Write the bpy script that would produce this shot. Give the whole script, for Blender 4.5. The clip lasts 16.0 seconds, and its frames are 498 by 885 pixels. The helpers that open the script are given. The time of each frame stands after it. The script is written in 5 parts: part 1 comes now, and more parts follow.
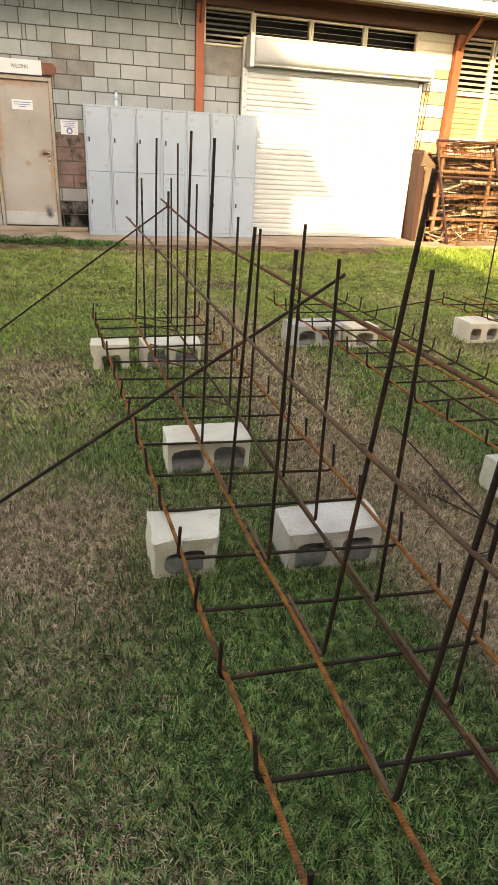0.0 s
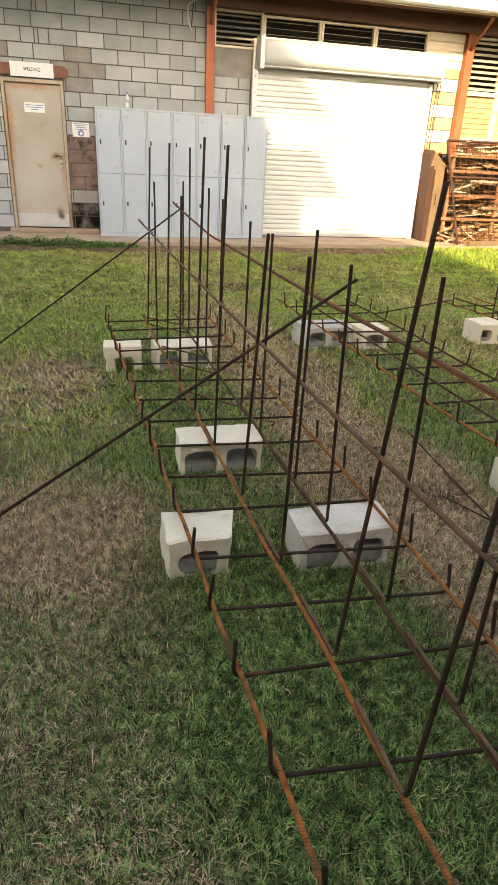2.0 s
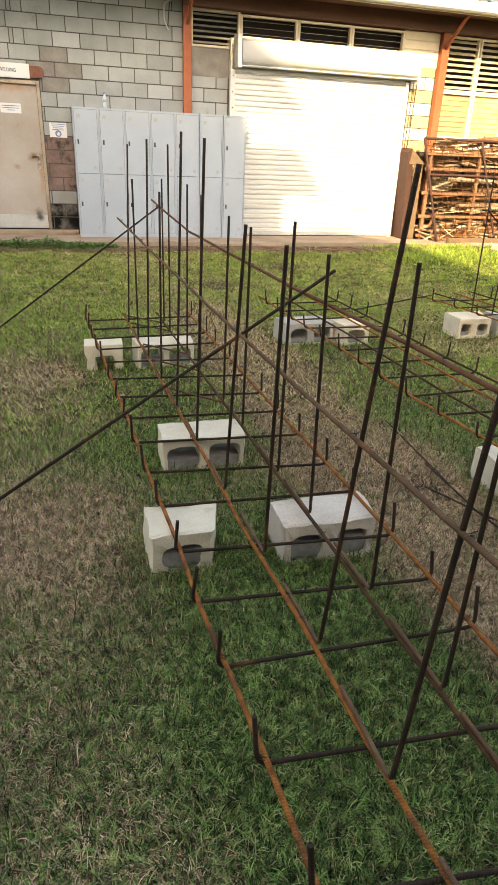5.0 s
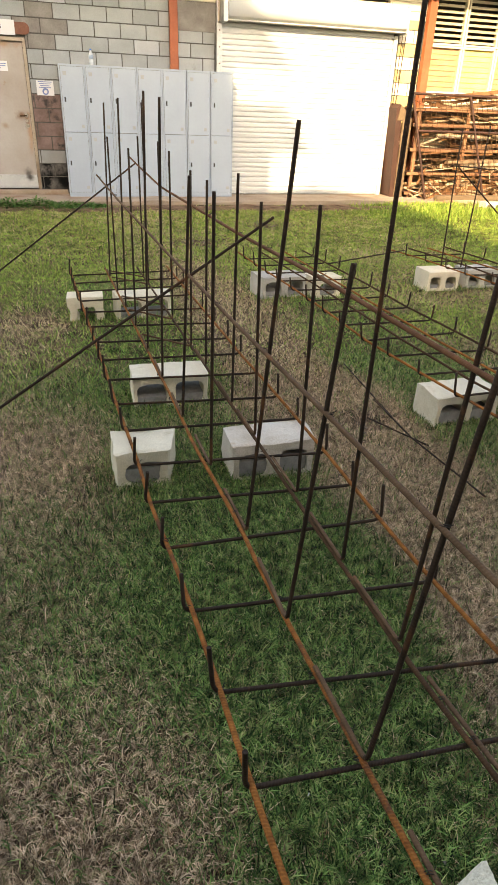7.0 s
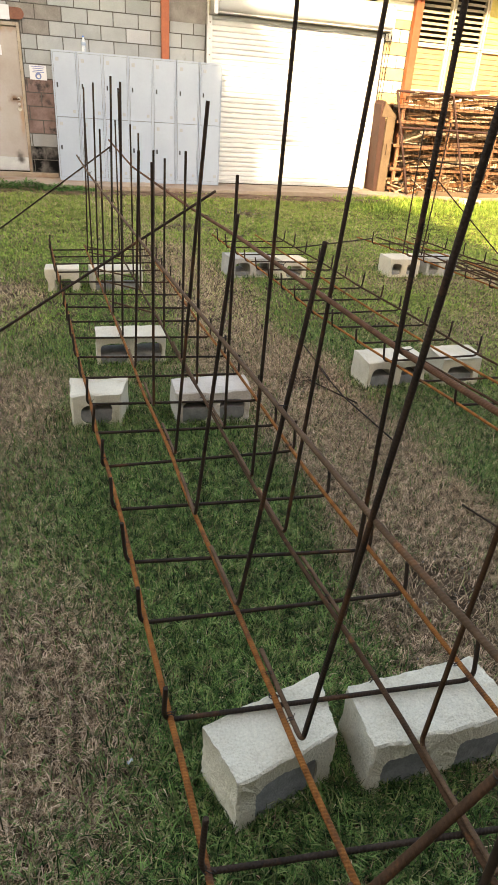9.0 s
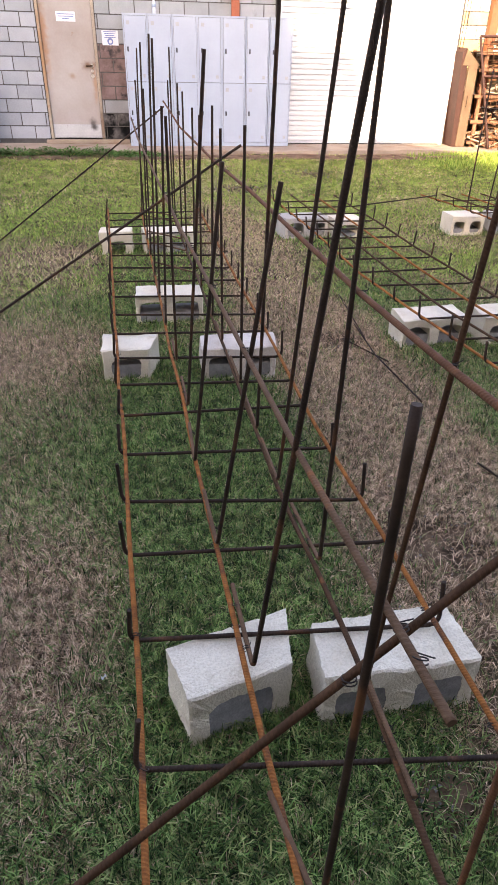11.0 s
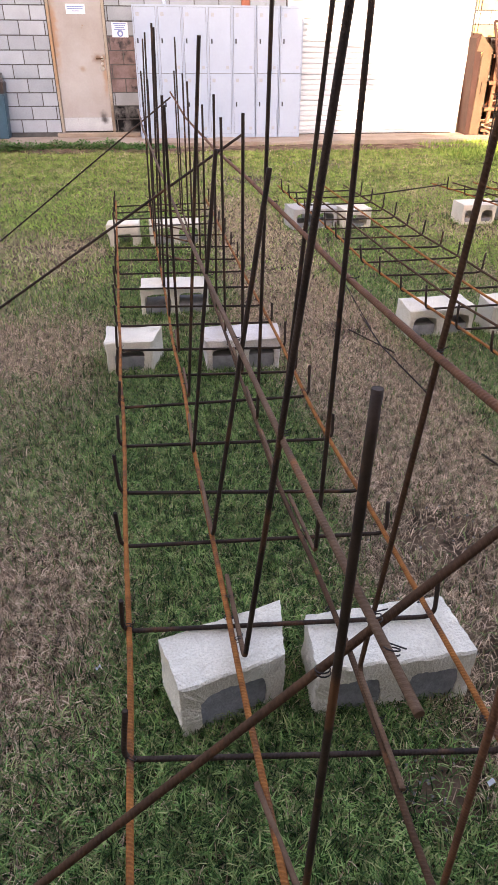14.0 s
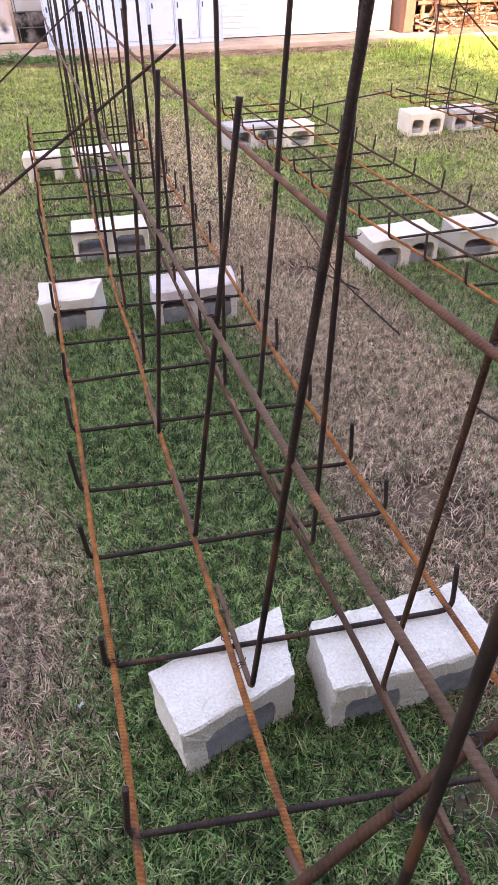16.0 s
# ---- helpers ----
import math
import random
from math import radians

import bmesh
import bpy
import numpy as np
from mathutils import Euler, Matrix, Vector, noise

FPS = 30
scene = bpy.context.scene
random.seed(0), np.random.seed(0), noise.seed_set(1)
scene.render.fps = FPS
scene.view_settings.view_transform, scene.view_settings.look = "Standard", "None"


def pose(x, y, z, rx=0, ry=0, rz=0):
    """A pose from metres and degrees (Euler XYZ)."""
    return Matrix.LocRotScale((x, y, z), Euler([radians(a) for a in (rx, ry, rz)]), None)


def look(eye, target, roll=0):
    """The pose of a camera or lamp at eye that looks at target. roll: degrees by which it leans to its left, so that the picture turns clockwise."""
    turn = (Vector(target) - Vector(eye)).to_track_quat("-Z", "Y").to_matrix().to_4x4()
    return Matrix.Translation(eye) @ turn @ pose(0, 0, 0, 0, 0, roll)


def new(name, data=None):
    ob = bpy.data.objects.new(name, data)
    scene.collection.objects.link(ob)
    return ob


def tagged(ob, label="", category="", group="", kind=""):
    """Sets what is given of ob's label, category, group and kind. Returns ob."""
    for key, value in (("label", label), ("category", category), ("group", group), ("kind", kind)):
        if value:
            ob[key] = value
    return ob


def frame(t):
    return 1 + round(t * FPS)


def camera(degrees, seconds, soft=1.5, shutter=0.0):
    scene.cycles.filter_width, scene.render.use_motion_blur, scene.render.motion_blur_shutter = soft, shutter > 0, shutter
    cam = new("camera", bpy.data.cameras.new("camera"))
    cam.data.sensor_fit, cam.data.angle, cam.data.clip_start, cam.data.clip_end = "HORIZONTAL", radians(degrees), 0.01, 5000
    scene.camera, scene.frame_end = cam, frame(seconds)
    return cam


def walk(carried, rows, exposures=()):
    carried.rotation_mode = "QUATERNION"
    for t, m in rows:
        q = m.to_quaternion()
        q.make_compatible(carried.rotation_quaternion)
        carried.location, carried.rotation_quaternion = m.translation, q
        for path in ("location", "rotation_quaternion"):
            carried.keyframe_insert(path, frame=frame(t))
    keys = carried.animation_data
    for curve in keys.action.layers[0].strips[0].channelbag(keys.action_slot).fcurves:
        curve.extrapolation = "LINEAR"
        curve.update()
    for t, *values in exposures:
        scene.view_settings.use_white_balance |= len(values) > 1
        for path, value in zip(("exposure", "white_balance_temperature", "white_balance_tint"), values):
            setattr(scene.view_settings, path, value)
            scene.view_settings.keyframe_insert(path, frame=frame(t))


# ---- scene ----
cam = camera(43.9, 16.0)
PATH = [
    (0, (-0.262, 2.362, 1.292), (0.245, 4.106, 0.455), 3.1),
    (0.5, (-0.275, 2.337, 1.312), (0.222, 4.086, 0.479), 3.7),
    (1, (-0.276, 2.35, 1.301), (0.218, 4.099, 0.465), 3.4),
    (1.5, (-0.276, 2.345, 1.301), (0.197, 4.1, 0.465), 2.7),
    (2, (-0.282, 2.339, 1.313), (0.197, 4.09, 0.474), 2.8),
    (2.5, (-0.272, 2.35, 1.296), (0.217, 4.103, 0.467), 2.4),
    (3, (-0.268, 2.342, 1.293), (0.237, 4.102, 0.488), 2.6),
    (5.5, (-0.278, 2.314, 1.287), (0.267, 4.041, 0.438), 2.0),
    (6, (-0.298, 2.225, 1.317), (0.384, 3.904, 0.472), 1.9),
    (6.5, (-0.272, 2.132, 1.308), (0.378, 3.827, 0.468), 1.7),
    (7, (-0.182, 1.967, 1.294), (0.33, 3.66, 0.359), 2.0),
    (7.5, (-0.16, 1.874, 1.314), (0.304, 3.578, 0.376), -0.7),
    (8, (-0.147, 1.795, 1.302), (0.374, 3.492, 0.38), 1.2),
    (8.5, (-0.121, 1.621, 1.272), (0.484, 3.298, 0.365), 4.8),
    (9, (-0.072, 1.546, 1.278), (0.463, 3.224, 0.329), 4.0),
    (11.5, (0.181, 1.417, 1.255), (0.446, 3.1, 0.208), 0.9),
    (12, (0.201, 1.413, 1.256), (0.47, 3.115, 0.24), 0.4),
    (12.5, (0.206, 1.404, 1.267), (0.511, 3.118, 0.281), 0.7),
    (13, (0.194, 1.409, 1.261), (0.479, 3.118, 0.261), 1.1),
    (13.5, (0.191, 1.423, 1.249), (0.448, 3.111, 0.206), 1.1),
    (14, (0.194, 1.425, 1.247), (0.43, 3.102, 0.184), 0.2),
    (14.5, (0.2, 1.47, 1.239), (0.519, 3.116, 0.15), -0.0),
    (15, (0.187, 1.58, 1.226), (0.594, 3.165, 0.076), 1.6),
    (15.5, (0.172, 1.624, 1.243), (0.609, 3.175, 0.058), -0.6),
    (16, (0.168, 1.683, 1.238), (0.54, 3.195, -0.016), -1.2),
]
EXPOSURES = [(0.0, 2.57, 9000, 11), (5.5, 2.57, 8900, 11), (9.0, 2.70, 8700, 12), (11.5, 2.93, 7300, 29), (13.5, 2.91, 7700, 27), (14.5, 3.12, 7300, 31), (15.2, 3.24, 7200, 32), (16.0, 3.41, 7050, 35)]
walk(cam, [(t, look(eye, target, roll)) for t, eye, target, roll in PATH], EXPOSURES)

# world, sun and exposure: low evening sun from behind the viewer, most of the yard in open shade
SUN_AZ, SUN_EL = radians(24.0), radians(26.5)
world = bpy.data.worlds.new("evening_sky")
scene.world = world
world.use_nodes = True
wn = world.node_tree
sky = wn.nodes.new("ShaderNodeTexSky")
sky.sky_type, sky.sun_disc = "NISHITA", False
sky.sun_elevation, sky.sun_rotation = SUN_EL, math.pi + SUN_AZ
sky.dust_density, sky.air_density, sky.ozone_density = 2.5, 1.0, 0.6
wn.links.new(sky.outputs[0], wn.nodes["Background"].inputs[0])
wn.nodes["Background"].inputs[1].default_value = 0.15
sun = new("sun", bpy.data.lights.new("sun", "SUN"))
sun.data.energy, sun.data.angle, sun.data.color = 2.5, radians(0.45), (1.0, 0.85, 0.60)
sun.matrix_world = look((-12, -26, 16), (-12 + math.sin(SUN_AZ), -26 + math.cos(SUN_AZ), 16 - math.tan(SUN_EL)))

# ---------------------------------------------------------------- materials
def mat(name, c1, c2, rough=0.85, metal=0.0, scale=6.0, fine=90.0, bump=0.25, rand=0.0, spread=0.22, fine_amount=0.35,
        stain=None, stain_scale=3.0, stain_edge=0.6, bump_dist=0.004, stretch=None, spec=0.4, rib=0.0):
    m = bpy.data.materials.new(name)
    m.use_nodes = True
    nt = m.node_tree
    n, l = nt.nodes, nt.links
    b = n["Principled BSDF"]
    geo = n.new("ShaderNodeNewGeometry")
    pos = geo.outputs["Position"]
    if stretch:
        mp = n.new("ShaderNodeMapping")
        mp.inputs["Scale"].default_value = stretch
        l.new(pos, mp.inputs[0])
        pos = mp.outputs[0]

    def noise_node(s, detail=4.0, r=0.6):
        t = n.new("ShaderNodeTexNoise")
        t.inputs["Scale"].default_value, t.inputs["Detail"].default_value, t.inputs["Roughness"].default_value = s, detail, r
        l.new(pos, t.inputs["Vector"])
        return t.outputs["Fac"]

    def ramp(f, a, z, ca, cz):
        r = n.new("ShaderNodeValToRGB")
        r.color_ramp.elements[0].position, r.color_ramp.elements[1].position = a, z
        r.color_ramp.elements[0].color, r.color_ramp.elements[1].color = (*ca, 1), (*cz, 1)
        l.new(f, r.inputs[0])
        return r.outputs[0]

    def mix(kind, fac, a, z):
        x = n.new("ShaderNodeMix")
        x.data_type, x.blend_type = "RGBA", kind
        if isinstance(fac, float):
            x.inputs[0].default_value = fac
        else:
            l.new(fac, x.inputs[0])
        for s, v in ((6, a), (7, z)):
            if isinstance(v, tuple):
                x.inputs[s].default_value = (*v, 1)
            else:
                l.new(v, x.inputs[s])
        return x.outputs[2]

    col = ramp(noise_node(scale), 0.5 - spread, 0.5 + spread, c1, c2)
    f = noise_node(fine, 3.0)
    col = mix("MULTIPLY", fine_amount, col, ramp(f, 0.3, 0.7, (0.45, 0.45, 0.45), (1, 1, 1)))
    if stain:
        s = ramp(noise_node(stain_scale, 6.0, 0.65), stain_edge, min(stain_edge + 0.12, 1.0), (0, 0, 0), (1, 1, 1))
        col = mix("MIX", s, col, stain)
    if rand:
        info = n.new("ShaderNodeObjectInfo")
        r = ramp(info.outputs["Random"], 0.0, 1.0, (1 - rand,) * 3, (1, 1, 1))
        col = mix("MULTIPLY", 1.0, col, r)
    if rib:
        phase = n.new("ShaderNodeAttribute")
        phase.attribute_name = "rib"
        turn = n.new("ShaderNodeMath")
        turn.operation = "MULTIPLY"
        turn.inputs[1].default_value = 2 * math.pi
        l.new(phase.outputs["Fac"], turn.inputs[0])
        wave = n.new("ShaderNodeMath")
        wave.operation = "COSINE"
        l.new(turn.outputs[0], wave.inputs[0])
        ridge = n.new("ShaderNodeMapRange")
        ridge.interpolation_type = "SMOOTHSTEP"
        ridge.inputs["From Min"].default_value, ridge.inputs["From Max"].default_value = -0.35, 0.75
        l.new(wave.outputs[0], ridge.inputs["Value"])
        # Grooves between the ribs carry shade in the colour, besides the bump below.
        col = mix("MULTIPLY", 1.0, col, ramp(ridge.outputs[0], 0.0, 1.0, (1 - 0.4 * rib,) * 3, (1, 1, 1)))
    l.new(col, b.inputs["Base Color"])
    b.inputs["Roughness"].default_value, b.inputs["Metallic"].default_value = rough, metal
    b.inputs["Specular IOR Level"].default_value = spec
    if bump:
        bp = n.new("ShaderNodeBump")
        bp.inputs["Strength"].default_value, bp.inputs["Distance"].default_value = bump, bump_dist
        l.new(f, bp.inputs["Height"])
        l.new(bp.outputs[0], b.inputs["Normal"])
        if rib:
            rb = n.new("ShaderNodeBump")
            rb.inputs["Strength"].default_value, rb.inputs["Distance"].default_value = 1.0, 0.0012 * rib
            l.new(ridge.outputs[0], rb.inputs["Height"])
            l.new(bp.outputs[0], rb.inputs["Normal"])
            l.new(rb.outputs[0], b.inputs["Normal"])
    return m


def blade_mat(name, colours, rough=0.6, trans=0.0, mottle=(17.0, 0.5)):
    m = bpy.data.materials.new(name)
    m.use_nodes = True
    n, l = m.node_tree.nodes, m.node_tree.links
    b = n["Principled BSDF"]
    geo = n.new("ShaderNodeNewGeometry")
    r = n.new("ShaderNodeValToRGB")
    els = r.color_ramp.elements
    while len(els) < len(colours):
        els.new(0.5)
    for i, c in enumerate(colours):
        els[i].position, els[i].color = i / (len(colours) - 1), (*c, 1)
    l.new(geo.outputs["Random Per Island"], r.inputs[0])
    t = n.new("ShaderNodeTexNoise")
    t.inputs["Scale"].default_value, t.inputs["Detail"].default_value = 2.2, 5.0
    l.new(geo.outputs["Position"], t.inputs["Vector"])
    r2 = n.new("ShaderNodeValToRGB")
    r2.color_ramp.elements[0].position, r2.color_ramp.elements[1].position = 0.3, 0.7
    r2.color_ramp.elements[0].color, r2.color_ramp.elements[1].color = (0.70, 0.70, 0.70, 1), (1.0, 1.0, 1.0, 1)
    l.new(t.outputs["Fac"], r2.inputs[0])
    x = n.new("ShaderNodeMix")
    x.data_type, x.blend_type = "RGBA", "MULTIPLY"
    x.inputs[0].default_value = 1.0
    l.new(r.outputs[0], x.inputs[6])
    l.new(r2.outputs[0], x.inputs[7])
    # On the lawns this mottle paints in shade between tufts.
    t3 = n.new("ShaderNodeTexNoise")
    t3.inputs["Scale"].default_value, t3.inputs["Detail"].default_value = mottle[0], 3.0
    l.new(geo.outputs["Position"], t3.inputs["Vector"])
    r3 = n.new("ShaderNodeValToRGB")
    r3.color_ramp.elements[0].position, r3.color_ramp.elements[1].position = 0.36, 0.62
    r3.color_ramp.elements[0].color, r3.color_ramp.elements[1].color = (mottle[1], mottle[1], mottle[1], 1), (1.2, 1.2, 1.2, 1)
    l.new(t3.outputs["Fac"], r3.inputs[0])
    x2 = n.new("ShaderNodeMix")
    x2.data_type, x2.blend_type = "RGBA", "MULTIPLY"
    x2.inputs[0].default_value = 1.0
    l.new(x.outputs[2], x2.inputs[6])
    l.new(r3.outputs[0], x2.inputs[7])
    x = x2
    l.new(x.outputs[2], b.inputs["Base Color"])
    b.inputs["Roughness"].default_value = rough
    b.inputs["Specular IOR Level"].default_value = 0.06
    if trans:
        tr = n.new("ShaderNodeBsdfTranslucent")
        l.new(x.outputs[2], tr.inputs[0])
        ms = n.new("ShaderNodeMixShader")
        ms.inputs[0].default_value = trans
        l.new(b.outputs[0], ms.inputs[1])
        l.new(tr.outputs[0], ms.inputs[2])
        l.new(ms.outputs[0], n["Material Output"].inputs[0])
    return m


def spots(m, items, scale=14.0):
    """Local stains: (centre, radii, colour, strength), broken up by noise."""
    n, l = m.node_tree.nodes, m.node_tree.links
    b = n["Principled BSDF"]
    geo = n.new("ShaderNodeNewGeometry")
    t = n.new("ShaderNodeTexNoise")
    t.inputs["Scale"].default_value, t.inputs["Detail"].default_value = scale, 5.0
    l.new(geo.outputs["Position"], t.inputs["Vector"])
    for centre, radii, colour, strength in items:
        mp = n.new("ShaderNodeMapping")
        mp.vector_type = "TEXTURE"
        mp.inputs["Location"].default_value, mp.inputs["Scale"].default_value = centre, radii
        l.new(geo.outputs["Position"], mp.inputs[0])
        d = n.new("ShaderNodeVectorMath")
        d.operation = "LENGTH"
        l.new(mp.outputs[0], d.inputs[0])
        a = n.new("ShaderNodeMath")
        a.operation = "MULTIPLY_ADD"
        l.new(t.outputs["Fac"], a.inputs[0])
        a.inputs[1].default_value = 1.3
        l.new(d.outputs["Value"], a.inputs[2])
        r = n.new("ShaderNodeMapRange")
        r.interpolation_type = "SMOOTHSTEP"
        r.inputs["From Min"].default_value, r.inputs["From Max"].default_value = 0.75, 1.9
        r.inputs["To Min"].default_value, r.inputs["To Max"].default_value = strength, 0.0
        l.new(a.outputs[0], r.inputs["Value"])
        x = n.new("ShaderNodeMix")
        x.data_type = "RGBA"
        l.new(r.outputs[0], x.inputs[0])
        l.new(b.inputs["Base Color"].links[0].from_socket, x.inputs[6])
        x.inputs[7].default_value = (*colour, 1)
        l.new(x.outputs[2], b.inputs["Base Color"])


M_SOIL = mat("dry_soil_thatch", (0.034, 0.022, 0.013), (0.150, 0.098, 0.060), 0.95, scale=9, fine=140, bump=0.8, spread=0.14, fine_amount=0.6, stain=(0.038, 0.035, 0.017), stain_scale=1.4, stain_edge=0.57, spec=0.05)
# Near-black first colours, also in M_DRY, stand in for shade between blades.
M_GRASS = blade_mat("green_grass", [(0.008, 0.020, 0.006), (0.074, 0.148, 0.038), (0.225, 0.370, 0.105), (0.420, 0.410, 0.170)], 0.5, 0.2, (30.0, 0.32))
# Grass and straw for farther lawn: extra brightness in the colour makes up for light.
M_GRASS_B = blade_mat("lightened_green_grass", [(0.042, 0.105, 0.023), (0.125, 0.255, 0.050), (0.215, 0.385, 0.080), (0.450, 0.490, 0.155)], 0.5, 0.2, (26.0, 0.42))
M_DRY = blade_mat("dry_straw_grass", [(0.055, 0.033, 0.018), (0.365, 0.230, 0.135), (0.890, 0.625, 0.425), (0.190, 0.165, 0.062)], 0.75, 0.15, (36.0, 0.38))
M_STRAW = blade_mat("lightened_straw_grass", [(0.460, 0.320, 0.178), (0.680, 0.490, 0.295), (0.830, 0.630, 0.410), (0.360, 0.360, 0.130)], 0.75, 0.2, (48.0, 0.5))
M_FARGRASS = blade_mat("lightened_far_grass", [(0.135, 0.225, 0.040), (0.220, 0.345, 0.060), (0.300, 0.420, 0.080), (0.430, 0.450, 0.130)], 0.6, 0.3, (9.0, 0.55))
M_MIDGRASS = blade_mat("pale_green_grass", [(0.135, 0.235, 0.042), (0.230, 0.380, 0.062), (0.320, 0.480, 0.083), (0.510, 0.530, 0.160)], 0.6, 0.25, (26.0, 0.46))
M_LEAF = blade_mat("weed_leaves", [(0.040, 0.107, 0.022), (0.072, 0.164, 0.039), (0.112, 0.213, 0.055)], 0.5, 0.2)
M_BLOCK = mat("precast_concrete", (0.595, 0.520, 0.392), (0.715, 0.640, 0.495), 0.94, scale=9, fine=190, bump=0.65, bump_dist=0.008, rand=0.08, fine_amount=0.4, stain=(0.440, 0.370, 0.270), stain_scale=11, stain_edge=0.63)
M_BLOCK_TAN = mat("tan_precast_concrete", (0.50, 0.425, 0.345), (0.63, 0.56, 0.475), 0.94, scale=8, fine=190, bump=1.0, fine_amount=0.5, stain=(0.38, 0.30, 0.225), stain_scale=9, stain_edge=0.6)
M_BLOCK_OLD = mat("weathered_grey_concrete", (0.338, 0.319, 0.281), (0.463, 0.438, 0.388), 0.94, scale=7, fine=170, bump=0.7, fine_amount=0.5)
M_GRAVEL = mat("dull_gravel", (0.12, 0.105, 0.09), (0.24, 0.215, 0.19), 0.95, scale=40, fine=150, bump=0.3)
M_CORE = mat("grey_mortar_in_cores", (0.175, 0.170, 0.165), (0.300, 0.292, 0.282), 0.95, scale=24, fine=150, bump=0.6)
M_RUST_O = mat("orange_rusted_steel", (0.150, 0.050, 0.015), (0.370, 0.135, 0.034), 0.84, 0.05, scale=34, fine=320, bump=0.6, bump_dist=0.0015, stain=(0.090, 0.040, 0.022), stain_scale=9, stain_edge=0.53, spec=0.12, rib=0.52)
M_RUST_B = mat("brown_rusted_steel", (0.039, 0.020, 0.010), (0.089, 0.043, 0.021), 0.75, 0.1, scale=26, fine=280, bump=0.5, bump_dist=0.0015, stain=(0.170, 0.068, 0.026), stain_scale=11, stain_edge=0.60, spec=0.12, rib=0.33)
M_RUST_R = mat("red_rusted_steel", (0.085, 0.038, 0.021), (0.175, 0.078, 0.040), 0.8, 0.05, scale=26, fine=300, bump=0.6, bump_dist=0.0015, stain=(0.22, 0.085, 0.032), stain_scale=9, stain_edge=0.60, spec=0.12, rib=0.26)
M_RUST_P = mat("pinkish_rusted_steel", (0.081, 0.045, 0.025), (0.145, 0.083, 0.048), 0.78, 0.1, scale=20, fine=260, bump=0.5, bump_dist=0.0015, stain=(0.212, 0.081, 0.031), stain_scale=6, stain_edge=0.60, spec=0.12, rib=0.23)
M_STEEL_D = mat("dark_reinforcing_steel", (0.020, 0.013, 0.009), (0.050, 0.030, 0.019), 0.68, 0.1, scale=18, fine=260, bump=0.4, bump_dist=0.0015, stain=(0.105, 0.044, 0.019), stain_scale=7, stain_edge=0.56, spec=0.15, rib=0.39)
M_WIRE = mat("black_tie_wire", (0.015, 0.012, 0.011), (0.035, 0.027, 0.022), 0.6, 0.5, bump=0)
M_MORTAR = mat("dark_mortar", (0.048, 0.046, 0.042), (0.083, 0.080, 0.074), 0.95, scale=8, fine=120)
M_WALLB = mat("grey_masonry_block", (0.223, 0.246, 0.258), (0.314, 0.344, 0.358), 0.93, scale=2.2, fine=130, bump=0.6, rand=0.20, stain=(0.163, 0.171, 0.161), stain_scale=3.2, stain_edge=0.62)
M_WALLB_P = mat("pale_masonry_block", (0.275, 0.301, 0.327), (0.338, 0.366, 0.395), 0.93, scale=3, fine=130, bump=0.6, rand=0.20, stain=(0.187, 0.197, 0.202), stain_scale=4.5, stain_edge=0.64)
M_WALLB_RED = mat("soot_red_masonry", (0.086, 0.056, 0.051), (0.195, 0.140, 0.129), 0.93, scale=6, fine=110, bump=0.4, stain=(0.027, 0.023, 0.023), stain_scale=4, stain_edge=0.55)
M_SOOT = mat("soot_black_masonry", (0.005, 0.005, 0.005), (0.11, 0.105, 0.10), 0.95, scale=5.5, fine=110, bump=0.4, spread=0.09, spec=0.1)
M_WALLB_Y = mat("cream_painted_masonry", (0.468, 0.360, 0.158), (0.549, 0.441, 0.225), 0.85, scale=4, fine=110, bump=0.3, rand=0.25)
M_WALLB_W = mat("pale_painted_masonry", (0.630, 0.576, 0.450), (0.702, 0.657, 0.540), 0.85, scale=4, fine=110, bump=0.3)
M_RENDER = mat("rough_cement_render", (0.122, 0.116, 0.110), (0.205, 0.198, 0.193), 0.95, scale=5, fine=60, bump=0.5, stain=(0.084, 0.066, 0.045), stain_scale=4, stain_edge=0.6)
M_REDSOIL = mat("loose_reddish_soil", (0.085, 0.052, 0.034), (0.22, 0.145, 0.10), 0.96, scale=7, fine=55, bump=1.0, bump_dist=0.02, spread=0.14, fine_amount=0.6, spec=0.05)
M_SLAB = mat("worn_concrete_slab", (0.205, 0.152, 0.111), (0.295, 0.234, 0.180), 0.93, scale=2.6, fine=70, bump=0.4, stain=(0.172, 0.090, 0.053), stain_scale=1.6, stain_edge=0.55)
M_LOCKER = mat("pale_grey_enamel", (0.251, 0.297, 0.353), (0.285, 0.336, 0.399), 0.42, scale=1.5, fine=30, bump=0.02, fine_amount=0.08, stain=(0.242, 0.249, 0.249), stain_scale=5, stain_edge=0.70)
M_EMBLEM = mat("worn_grey_emblem", (0.26, 0.275, 0.28), (0.31, 0.325, 0.33), 0.5, bump=0)
M_LOCKGAP = mat("locker_shadow_steel", (0.10, 0.10, 0.10), (0.16, 0.16, 0.16), 0.6, bump=0)
M_DOOR = mat("stained_beige_paint", (0.235, 0.206, 0.185), (0.304, 0.286, 0.272), 0.6, scale=1.6, fine=40, bump=0.05, fine_amount=0.12, stain=(0.196, 0.113, 0.055), stain_scale=6, stain_edge=0.66)
M_DFRAME = mat("dirty_cream_frame", (0.253, 0.207, 0.155), (0.330, 0.288, 0.229), 0.65, scale=5, fine=60, bump=0.08, stain=(0.190, 0.085, 0.032), stain_scale=7, stain_edge=0.58)
